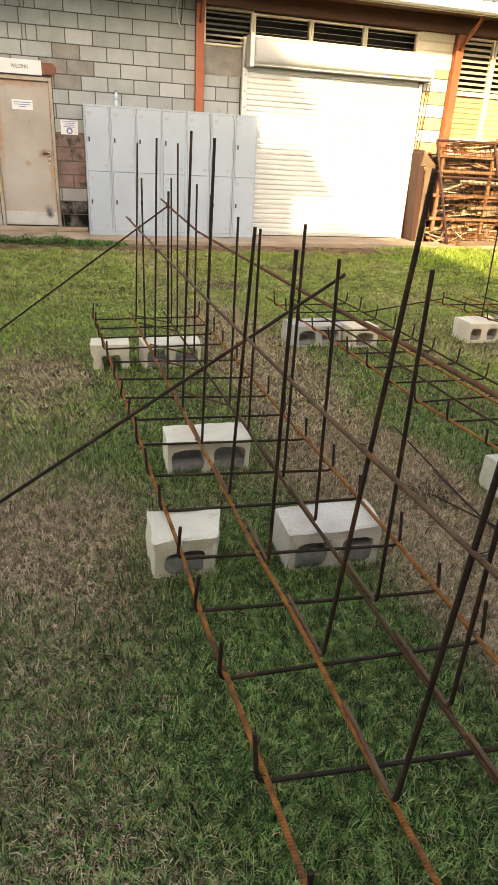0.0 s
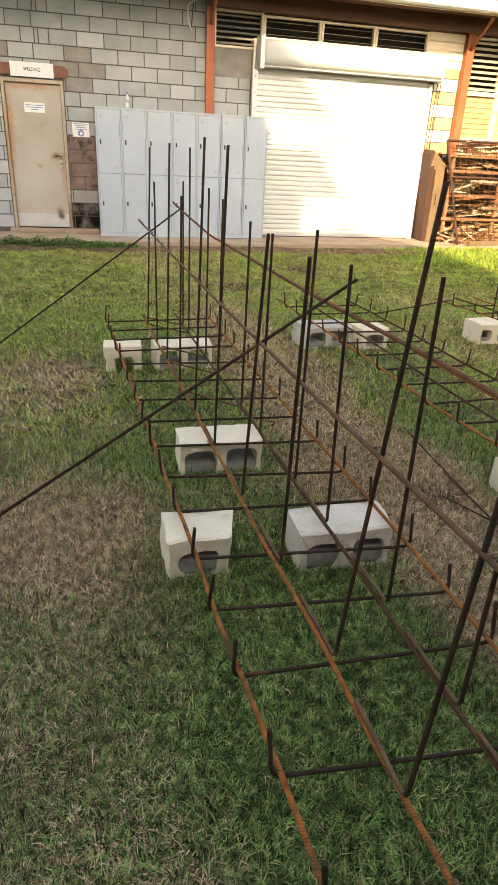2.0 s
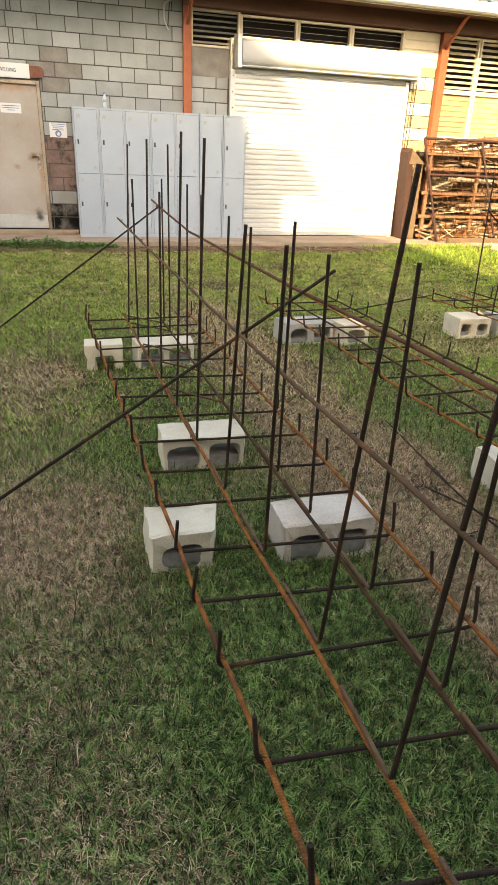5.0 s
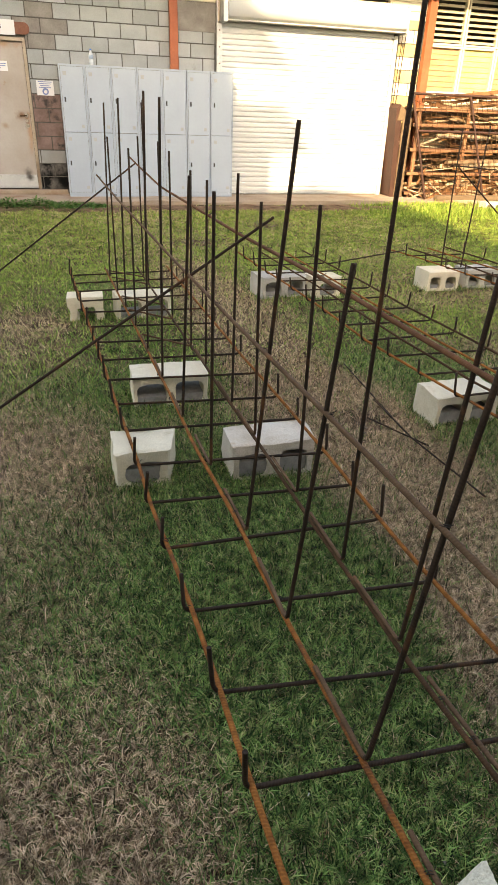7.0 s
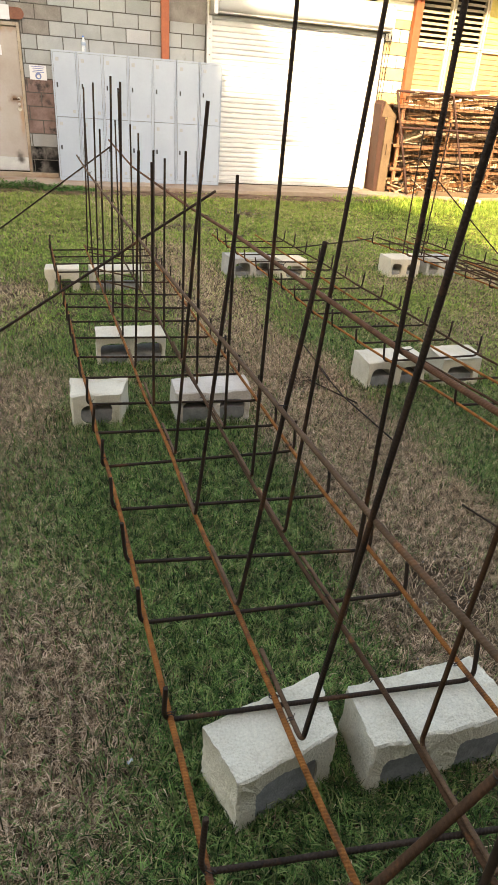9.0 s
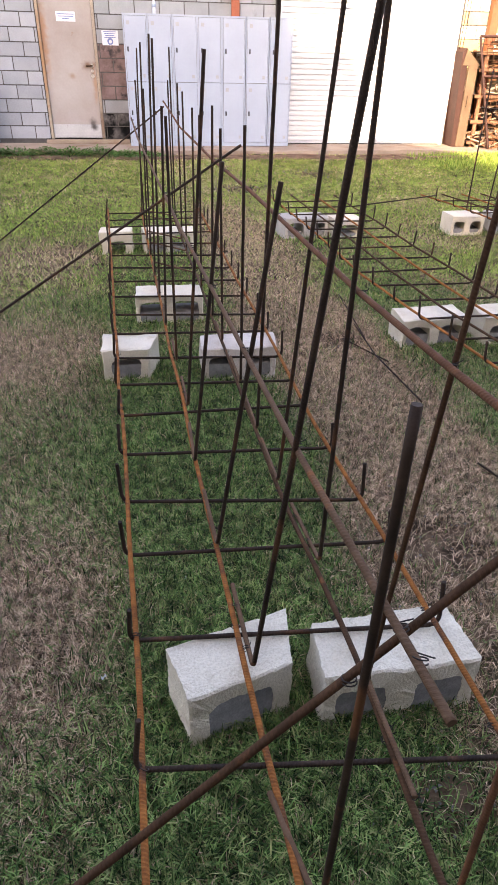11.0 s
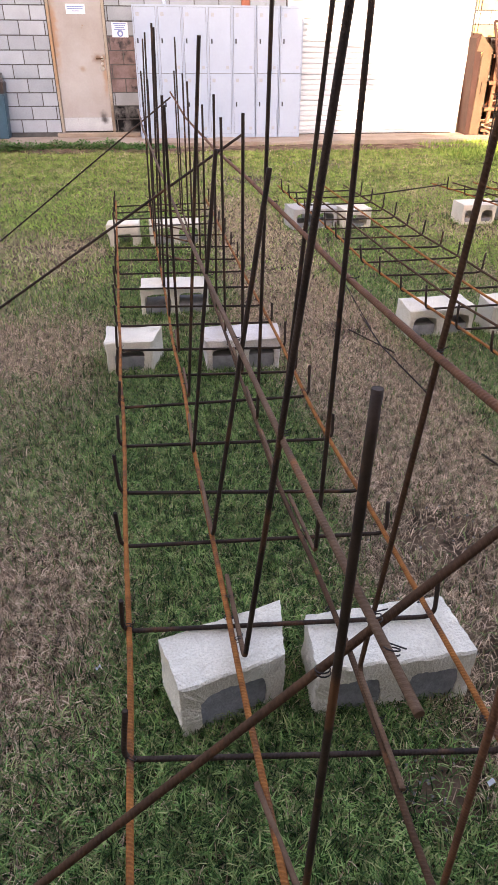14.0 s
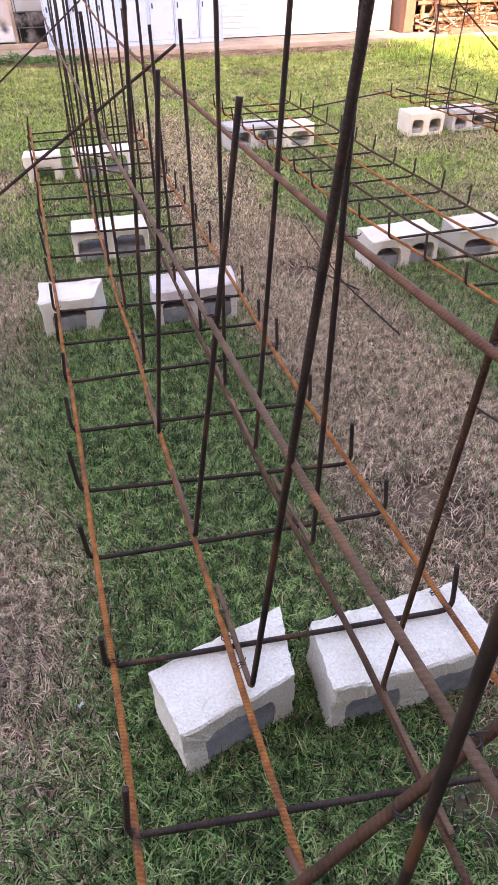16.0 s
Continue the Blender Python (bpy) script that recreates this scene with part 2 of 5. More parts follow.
M_KICK = mat("scuffed_aluminium_plate", (0.344, 0.360, 0.368), (0.432, 0.448, 0.456), 0.45, 0.3, scale=5, fine=70, bump=0.05, stain=(0.176, 0.156, 0.140), stain_scale=5, stain_edge=0.66)
M_CHROME = mat("dull_chrome", (0.45, 0.42, 0.38), (0.60, 0.57, 0.52), 0.35, 0.9, bump=0)
M_WHITE = mat("white_sign_board", (0.459, 0.480, 0.514), (0.501, 0.524, 0.558), 0.5, scale=4, bump=0, fine_amount=0.05)
M_INK = mat("black_print", (0.02, 0.02, 0.03), (0.04, 0.04, 0.05), 0.6, bump=0)
M_BLUE = mat("navy_print", (0.10, 0.15, 0.32), (0.14, 0.19, 0.37), 0.6, bump=0)
M_OVAL = mat("reddish_brown_timber", (0.104, 0.036, 0.022), (0.176, 0.072, 0.044), 0.7, scale=9, fine=60, bump=0.3)
M_ORANGE = mat("red_oxide_paint", (0.230, 0.056, 0.022), (0.297, 0.089, 0.038), 0.6, scale=4, fine=70, bump=0.1, stain=(0.145, 0.055, 0.034), stain_scale=5, stain_edge=0.64)
M_BEAM = mat("dark_brown_beam_paint", (0.068, 0.028, 0.018), (0.104, 0.044, 0.029), 0.65, scale=3, fine=50, bump=0.1)
M_SHUT = mat("white_roller_door_enamel", (0.434, 0.444, 0.441), (0.476, 0.486, 0.483), 0.4, scale=1.2, fine=25, bump=0.01, fine_amount=0.06)
M_GALV = mat("galvanised_steel", (0.42, 0.43, 0.43), (0.55, 0.56, 0.56), 0.5, 0.55, scale=14, fine=90, bump=0.05)
M_LOUV = mat("dusty_cream_louvre", (0.40, 0.35, 0.25), (0.52, 0.47, 0.35), 0.6, scale=6, fine=60, bump=0.1, rand=0.15)
M_LOUVG = mat("grey_louvre_blade", (0.192, 0.184, 0.160), (0.272, 0.260, 0.232), 0.55, scale=6, fine=60, bump=0.1, rand=0.25)
# Near-black colour painted in wherever deep shade shows through an opening.
M_DARK = mat("shade_black", (0.008, 0.007, 0.006), (0.016, 0.014, 0.012), 0.9, bump=0)
M_TAN = mat("tan_louvre_panel", (0.30, 0.175, 0.085), (0.37, 0.235, 0.125), 0.65, scale=5, fine=60, bump=0.1)
M_YELLOW = mat("yellowed_louvre_panel", (0.52, 0.42, 0.12), (0.60, 0.50, 0.18), 0.65, scale=5, fine=60, bump=0.1)
M_FRAMEW = mat("cream_window_frame", (0.50, 0.45, 0.345), (0.57, 0.52, 0.415), 0.6, scale=4, bump=0.02)
M_GUTTER = mat("white_gutter_enamel", (0.413, 0.428, 0.444), (0.459, 0.474, 0.490), 0.45, scale=2, bump=0)
M_ROOF = mat("grey_roof_sheet", (0.102, 0.105, 0.108), (0.150, 0.153, 0.156), 0.5, 0.3, scale=3, bump=0.02)
M_BOARD = mat("weathered_fawn_board", (0.092, 0.058, 0.034), (0.153, 0.104, 0.061), 0.8, scale=4, fine=60, bump=0.2, stain=(0.117, 0.067, 0.037), stain_scale=4, stain_edge=0.6)
M_BRDARK = mat("red_brown_sheet_steel", (0.029, 0.010, 0.006), (0.055, 0.020, 0.012), 0.7, scale=5, fine=70, bump=0.15)
M_SCRAP = blade_mat("mixed_scrap_metal", [(0.060, 0.034, 0.020), (0.24, 0.115, 0.055), (0.12, 0.060, 0.035), (0.34, 0.22, 0.13), (0.48, 0.38, 0.27), (0.16, 0.08, 0.045)], 0.8, 0.0, (9.0, 0.6))
M_BIN = mat("grey_plastic", (0.017, 0.019, 0.022), (0.028, 0.032, 0.035), 0.5, scale=3, bump=0.02)
M_BINBLUE = mat("dark_blue_plastic", (0.022, 0.060, 0.085), (0.036, 0.085, 0.115), 0.45, scale=3, fine=60, bump=0.03, stain=(0.10, 0.11, 0.11), stain_scale=6, stain_edge=0.66)
M_BAG = mat("black_bin_liner", (0.012, 0.011, 0.012), (0.030, 0.026, 0.026), 0.35, scale=9, fine=40, bump=0.3)
M_LINER = mat("dark_brown_rim_plastic", (0.020, 0.013, 0.011), (0.036, 0.024, 0.020), 0.5, scale=5, bump=0.05)
M_BOTTLE = mat("clear_water_bottle_plastic", (0.40, 0.45, 0.50), (0.47, 0.52, 0.56), 0.15, scale=30, bump=0, spec=0.6)
M_LABEL = mat("faded_blue_label", (0.22, 0.30, 0.40), (0.28, 0.36, 0.46), 0.5, bump=0)
M_CAP = mat("blue_cap", (0.05, 0.15, 0.5), (0.06, 0.18, 0.55), 0.4, bump=0)
M_PLASTER = mat("pale_rendered_wall", (0.50, 0.47, 0.41), (0.58, 0.55, 0.49), 0.9, scale=1.5, fine=40)
M_RACK = mat("rusty_rack_steel", (0.17, 0.075, 0.04), (0.28, 0.14, 0.075), 0.78, 0.1, scale=6, fine=80, bump=0.2)
M_DULL = mat("dull_brown_cladding", (0.12, 0.10, 0.085), (0.18, 0.155, 0.13), 0.85, scale=1.5, fine=40)
M_PAPER = mat("scrap_of_white_paper", (0.42, 0.42, 0.41), (0.52, 0.52, 0.50), 0.7, bump=0)

RUSTY = (0.26, 0.12, 0.04)
spots(M_DOOR, [((-1.235, 13.15, 1.55), (0.10, 0.5, 0.62), RUSTY, 0.75), ((-0.58, 13.15, 1.19), (0.11, 0.5, 0.07), (0.12, 0.055, 0.025), 0.9), ((-0.50, 13.15, 0.95), (0.05, 0.5, 0.30), RUSTY, 0.6),
               ((-0.60, 13.15, 0.38), (0.06, 0.5, 0.09), (0.06, 0.05, 0.045), 0.9), ((-0.85, 13.15, 1.05), (0.06, 0.5, 0.05), (0.20, 0.13, 0.08), 0.7), ((-0.9, 13.15, 2.12), (0.5, 0.5, 0.08), RUSTY, 0.6)])
spots(M_DFRAME, [((-1.27, 13.13, 1.3), (0.1, 0.5, 0.75), RUSTY, 0.75), ((-0.44, 13.13, 0.35), (0.1, 0.5, 0.35), (0.12, 0.07, 0.04), 0.7)])
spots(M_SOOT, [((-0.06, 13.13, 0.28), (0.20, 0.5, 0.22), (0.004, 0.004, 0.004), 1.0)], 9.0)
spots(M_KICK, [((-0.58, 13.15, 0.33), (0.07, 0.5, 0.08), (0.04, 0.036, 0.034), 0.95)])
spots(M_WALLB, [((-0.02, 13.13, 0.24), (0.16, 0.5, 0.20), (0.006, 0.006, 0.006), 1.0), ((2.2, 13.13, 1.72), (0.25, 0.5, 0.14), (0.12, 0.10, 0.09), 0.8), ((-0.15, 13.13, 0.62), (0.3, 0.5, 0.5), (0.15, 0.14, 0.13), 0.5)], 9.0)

# ---------------------------------------------------------------- mesh helpers
def link_mesh(name, verts, faces, material, smooth=False):
    me = bpy.data.meshes.new(name)
    me.from_pydata([tuple(v) for v in verts], [], faces)
    me.update()
    if smooth:
        me.polygons.foreach_set("use_smooth", [True] * len(me.polygons))
    me.materials.append(material)
    return me


def part(name, data, material, parent=None, label="", m=None):
    """Links a bmesh or a mesh as one object under a thing or a part."""
    if isinstance(data, bmesh.types.BMesh):
        me = bpy.data.meshes.new(name)
        data.to_mesh(me)
        data.free()
        me.materials.append(material)
    else:
        me = data
    ob = new(name, me)
    if parent is not None:
        ob.parent = parent
    if m is not None:
        ob.matrix_basis = m
    if label:
        ob["label"] = label
    return ob


def box(lo, hi, bevel=0.0, segments=1):
    bm = bmesh.new()
    bmesh.ops.create_cube(bm, size=1.0)
    lo, hi = Vector(lo), Vector(hi)
    for v in bm.verts:
        v.co = Vector([(lo[i] + hi[i]) / 2 + v.co[i] * (hi[i] - lo[i]) for i in range(3)])
    if bevel:
        bmesh.ops.bevel(bm, geom=list(bm.edges), offset=bevel, segments=segments, affect="EDGES", profile=0.6)
    return bm


def boxes(items, bevel=0.0):
    """Several boxes joined in one bmesh, for one part made of several bars."""
    out = bmesh.new()
    for lo, hi in items:
        b = box(lo, hi, bevel)
        me = bpy.data.meshes.new("tmp")
        b.to_mesh(me)
        b.free()
        out.from_mesh(me)
        bpy.data.meshes.remove(me)
    return out


def thing(name, label, category, group="", at=(0, 0, 0), kind=""):
    ob = new(name)
    ob.location = at
    ob.empty_display_size = 0.1
    return tagged(ob, label, category, group, kind)


def rounded(points, radius, steps=5):
    """A polyline with its inner corners rounded."""
    pts = [Vector(p) for p in points]
    out = [pts[0]]
    for a, b, c in zip(pts, pts[1:], pts[2:]):
        u, w = (a - b), (c - b)
        d = min(radius, u.length * 0.45, w.length * 0.45)
        p, q = b + u.normalized() * d, b + w.normalized() * d
        for i in range(steps + 1):
            s = i / steps
            out.append(p.lerp(b, s).lerp(b.lerp(q, s), s))
    out.append(pts[-1])
    return out


def bar(name, points, r, material, ribs=True, step=0.006, sides=10, pitch=0.0068, sag=0.0, seed=0):
    """A steel bar swept along a polyline, with the raised spiral ribs of reinforcing steel where ribs is set."""
    pts = [Vector(p) for p in points]
    run = [0.0]
    for a, b in zip(pts, pts[1:]):
        run.append(run[-1] + (b - a).length)
    total = run[-1]
    n = max(2, int(total / (step if ribs else 0.05)))
    dist = sorted(set([total * i / n for i in range(n + 1)] + ([] if ribs else run)))
    dist = [v for i, v in enumerate(dist) if i == 0 or v - dist[i - 1] > 1e-4]
    P = np.array([np.interp(dist, run, [p[i] for p in pts]) for i in range(3)]).T
    if sag:
        P += np.outer(np.sin(np.array(dist) * 2.3 + seed) * np.sin(np.array(dist) * 5.1 + seed * 2), (sag, sag * 0.4, sag * 0.7))
    T = np.gradient(P, axis=0)
    T /= np.linalg.norm(T, axis=1)[:, None]
    up = np.array((0.0, 0.0, 1.0)) if abs(T[0][2]) < 0.8 else np.array((0.0, -1.0, 0.0))
    N = []
    cur = up - T[0] * (up @ T[0])
    for t in T:
        cur = cur - t * (cur @ t)
        cur = cur / np.linalg.norm(cur)
        N.append(cur)
    N = np.array(N)
    B = np.cross(T, N)
    ang = np.arange(sides) * 2 * np.pi / sides - np.pi
    d = np.array(dist)[:, None]
    rad = np.full((len(dist), sides), r)
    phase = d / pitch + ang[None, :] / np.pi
    V = P[:, None, :] + rad[:, :, None] * (np.cos(ang)[None, :, None] * N[:, None, :] + np.sin(ang)[None, :, None] * B[:, None, :])
    V = V.reshape(-1, 3)
    k = len(dist)
    i = np.arange(k - 1)[:, None] * sides
    j = np.arange(sides)[None, :]
    j2 = (j + 1) % sides
    quads = np.stack([i + j, i + j2, i + sides + j2, i + sides + j], -1).reshape(-1, 4)
    me = bpy.data.meshes.new(name)
    nf = len(quads)
    me.vertices.add(len(V))
    me.vertices.foreach_set("co", V.ravel())
    me.loops.add(nf * 4 + 2 * sides)
    me.polygons.add(nf + 2)
    caps = np.concatenate([np.arange(sides)[::-1], (k - 1) * sides + np.arange(sides)])
    me.loops.foreach_set("vertex_index", np.concatenate([quads.ravel(), caps]).astype(np.int32))
    starts = np.concatenate([np.arange(nf) * 4, [nf * 4, nf * 4 + sides]]).astype(np.int32)
    me.polygons.foreach_set("loop_start", starts)
    me.update(calc_edges=True)
    me.polygons.foreach_set("use_smooth", [True] * nf + [False, False])
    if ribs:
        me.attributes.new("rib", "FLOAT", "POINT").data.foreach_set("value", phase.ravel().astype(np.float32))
    me.materials.append(material)
    return me


# ---------------------------------------------------------------- ground
def axis(parts):
    out = [np.linspace(a, b, n, endpoint=False) for a, b, n in parts]
    return np.concatenate(out + [[parts[-1][1]]])


gx = axis([(-400, -12, 14), (-12, -3, 18), (-3, 6, 90), (6, 14, 16), (14, 400, 14)])
gy = axis([(-400, -8, 14), (-8, 1, 18), (1, 13, 110), (13, 30, 10), (30, 400, 12)])
GX, GY = np.meshgrid(gx, gy)


def swell(x, y):
    return 0.006 * np.sin(1.7 * x + 0.6) * np.sin(1.3 * y + 1.0) + 0.004 * np.sin(4.1 * x + 2 * y) + 0.03


GZ = np.where((np.abs(GX) < 14) & (np.abs(GY) < 14), swell(GX, GY), 0.03) - 0.008
nx, ny = len(gx), len(gy)
gi = (np.arange(ny - 1)[:, None] * nx + np.arange(nx - 1)[None, :]).ravel()
gfaces = np.stack([gi, gi + 1, gi + nx + 1, gi + nx], 1).tolist()
ground = new("ground", link_mesh("ground", np.stack([GX, GY, GZ], -1).reshape(-1, 3), gfaces, M_SOIL, True))
tagged(ground, "dry brown soil and thatch under thin patchy lawn", "ground", kind="structure")

rng = np.random.default_rng(7)
WAVES = [(rng.uniform(0.8, 5.5), rng.uniform(0, 6.28), rng.uniform(0, 6.28)) for _ in range(14)]


def patch(x, y):
    s = 0
    for k, a, p in WAVES:
        s = s + np.sin(k * (x * math.cos(a) + y * math.sin(a)) + p) / math.sqrt(k)
    return s / 3.2


def bump_fn(v, c, w):
    return np.exp(-((v - c) / w) ** 2)


def band(v, c, w):
    return np.exp(-((v - c) / w) ** 4)


def dryness(x, y):
    """How dry the lawn is: worn paths beside the cages, greener under them."""
    axis_x = 0.43 - 0.05 * (y - 2)
    d = 0.40 + 0.40 * patch(x, y) + 0.34 * patch(x * 2.3 + 4, y * 2.3)
    d = d - 0.75 * band(x, axis_x, 0.37) * (y < 8)
    d = d + 0.85 * band(x, 1.03 - 0.04 * (y - 3), 0.33) * bump_fn(y, 3.8, 4.6)
    d = d + 0.56 * band(x, -0.45 - 0.05 * (y - 2), 0.54) * bump_fn(y, 2.4, 2.3)
    d = d - 0.45 * band(x, 1.72, 0.36) * (y < 7.5)
    d = d - 0.25 * np.clip((y - 5) / 4, 0, 1)
    return d


BARE = [(0.97, 2.74, 0.21), (0.98, 2.26, 0.22), (0.67, 2.03, 0.10), (1.25, 9.0, 0.30), (2.37, 10.1, 0.25), (1.10, 4.35, 0.16)]


def bare(x, y):
    k = 0.0
    for bx, by, br_ in BARE:
        k = np.maximum(k, np.exp(-(((x - bx) ** 2 + (y - by) ** 2) / br_ ** 2) ** 1.5))
    return 1 - 0.86 * k


def blades(name, label, n, xr, yr, keep, length, width, lean, material, simple=False, spread_fn=None):
    x = rng.uniform(*xr, n)
    y = rng.uniform(*yr, n)
    ok = (rng.random(n) < np.clip(keep(x, y), 0, 1) * bare(x, y))
    x, y = x[ok], y[ok]
    n = len(x)
    z = swell(x, y) - 0.01
    L = rng.uniform(*length, n) * (0.75 + 0.5 * rng.random(n))
    wd = rng.uniform(*width, n)
    a = rng.uniform(0, 2 * np.pi, n)
    tip = np.clip(rng.normal(lean, 0.30, n), 0.05, 1.5)
    dx, dy = np.cos(a), np.sin(a)
    px, py = -dy * wd / 2, dx * wd / 2
    h1, o1 = L * 0.55 * np.cos(tip * 0.55), L * 0.55 * np.sin(tip * 0.55)
    h2, o2 = h1 + L * 0.45 * np.cos(tip * 1.25), o1 + L * 0.45 * np.sin(tip * 1.25)
    if simple:
        V = np.stack([np.stack([x - px, y - py, z], 1), np.stack([x + px, y + py, z], 1), np.stack([x + dx * o2, y + dy * o2, z + np.maximum(h2, 0.012)], 1)], 1)
        k, sizes = 3, [3]
        base = np.arange(n)[:, None] * 3
        loops = (base + np.array([[0, 1, 2]])).ravel()
        starts = np.arange(n) * 3
    else:
        V = np.stack([np.stack([x - px, y - py, z], 1), np.stack([x + px, y + py, z], 1),
                      np.stack([x + dx * o1 + px * 0.8, y + dy * o1 + py * 0.8, z + h1], 1), np.stack([x + dx * o1 - px * 0.8, y + dy * o1 - py * 0.8, z + h1], 1),
                      np.stack([x + dx * o2, y + dy * o2, z + np.maximum(h2, 0.010)], 1)], 1)
        base = np.arange(n)[:, None] * 5
        loops = (base + np.array([[0, 1, 2, 3, 3, 2, 4]])).ravel()
        starts = (np.arange(n)[:, None] * 7 + np.array([[0, 4]])).ravel()
    me = bpy.data.meshes.new(name)
    V = V.reshape(-1, 3)
    me.vertices.add(len(V))
    me.vertices.foreach_set("co", V.ravel())
    me.loops.add(len(loops))
    me.loops.foreach_set("vertex_index", loops.astype(np.int32))
    me.polygons.add(len(starts))
    me.polygons.foreach_set("loop_start", starts.astype(np.int32))
    me.update(calc_edges=True)
    me.materials.append(material)
    return tagged(new(name, me), label, "grass", kind="stuff")


NEARX, NEARY = (-1.5, 2.4), (1.55, 5.4)
MIDX, MIDY = (-2.6, 4.6), (2.9, 8.6)
FARX, FARY = (-4.2, 8.6), (7.6, 12.15)


def rise(y, a, b):
    return np.clip((y - a) / (b - a), 0, 1)


def near_lawn(x, y):
    """The closely passed part of the lawn, thinning out with distance."""
    side = np.clip((x + 0.62 + 0.26 * (y - 1.6)) / 0.25, 0, 1) * np.clip((1.25 + 0.36 * (y - 1.6) - x) / 0.25, 0, 1)
    return (1 - 0.30 * rise(y, 2.8, 4.6)) * (1 - rise(y, 4.3, 5.4)) * side


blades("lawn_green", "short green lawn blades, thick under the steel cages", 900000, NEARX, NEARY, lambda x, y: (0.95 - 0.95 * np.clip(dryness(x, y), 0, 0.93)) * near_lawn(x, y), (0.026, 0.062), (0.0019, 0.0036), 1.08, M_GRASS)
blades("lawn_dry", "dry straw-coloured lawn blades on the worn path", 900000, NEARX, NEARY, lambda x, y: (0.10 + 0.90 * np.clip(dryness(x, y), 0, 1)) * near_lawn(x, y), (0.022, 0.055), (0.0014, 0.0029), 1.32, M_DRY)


def under(x, y):
    return np.maximum(bump_fn(x, 0.36 - 0.045 * (y - 2), 0.42), bump_fn(x, 1.68, 0.42)) * (y < 7.3)


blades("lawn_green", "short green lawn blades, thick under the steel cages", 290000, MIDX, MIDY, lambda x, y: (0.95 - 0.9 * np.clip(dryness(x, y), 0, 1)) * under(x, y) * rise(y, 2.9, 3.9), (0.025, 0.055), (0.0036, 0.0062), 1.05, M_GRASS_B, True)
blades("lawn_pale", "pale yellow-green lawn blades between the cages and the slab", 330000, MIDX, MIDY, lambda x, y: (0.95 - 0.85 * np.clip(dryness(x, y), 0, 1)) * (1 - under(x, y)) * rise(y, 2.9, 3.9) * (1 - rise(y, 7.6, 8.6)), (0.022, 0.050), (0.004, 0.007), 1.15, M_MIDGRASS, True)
blades("lawn_dry", "dry straw-coloured lawn blades on the worn path", 270000, MIDX, MIDY, lambda x, y: (0.12 + 0.72 * np.clip(dryness(x, y), 0, 1)) * rise(y, 2.9, 3.9) * (1 - rise(y, 7.6, 8.6)), (0.025, 0.058), (0.0026, 0.0052), 1.3, M_STRAW, True)
def strip(x, y):
    """Little grass on the bare soil along the slab."""
    return 1 - 0.88 * rise(y + 0.10 * patch(x * 2, y), 11.30, 11.55) * rise(x, 0.0, 0.8) * (1 - rise(x, 4.6, 5.4))


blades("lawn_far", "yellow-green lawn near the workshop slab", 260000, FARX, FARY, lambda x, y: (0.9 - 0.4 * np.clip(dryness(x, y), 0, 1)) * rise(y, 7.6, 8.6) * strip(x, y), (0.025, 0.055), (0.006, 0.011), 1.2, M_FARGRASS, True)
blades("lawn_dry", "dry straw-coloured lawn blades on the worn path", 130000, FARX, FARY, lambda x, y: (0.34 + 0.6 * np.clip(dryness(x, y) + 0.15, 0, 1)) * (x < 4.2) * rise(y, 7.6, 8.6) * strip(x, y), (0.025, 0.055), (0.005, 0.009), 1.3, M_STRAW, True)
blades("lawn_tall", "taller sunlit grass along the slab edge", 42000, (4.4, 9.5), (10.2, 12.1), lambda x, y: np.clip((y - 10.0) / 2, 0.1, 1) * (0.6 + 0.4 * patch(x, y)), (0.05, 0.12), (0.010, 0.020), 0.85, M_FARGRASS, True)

def outer(x, y):
    """The rest of the yard, round the closely seen lawn."""
    seen = ((x > -1.15) & (x < 2.15) & (y > 1.62)) | ((x > -2.6) & (x < 4.6) & (y > 3.9)) | ((x > -4.2) & (x < 8.6) & (y > 8.6))
    return np.where(seen, 0.0, 1.0) * (y < 12.1)


blades("lawn_outer", "patchy green lawn over the rest of the yard", 230000, (-5.0, 11.0), (-0.45, 12.1), lambda x, y: (0.95 - 0.85 * np.clip(dryness(x, y), 0, 1)) * outer(x, y), (0.03, 0.06), (0.010, 0.018), 1.15, M_MIDGRASS, True)
blades("lawn_dry", "dry straw-coloured lawn blades on the worn path", 150000, (-5.0, 11.0), (-0.45, 12.1), lambda x, y: (0.2 + 0.8 * np.clip(dryness(x, y), 0, 1)) * outer(x, y), (0.03, 0.06), (0.008, 0.014), 1.3, M_STRAW, True)

# ---------------------------------------------------------------- concrete blocks
def jitter(p, amount, scale=18.0):
    q = Vector(p) * scale
    return Vector((noise.noise(q), noise.noise(q + Vector((31, 7, 3))), noise.noise(q + Vector((5, 43, 11))))) * amount


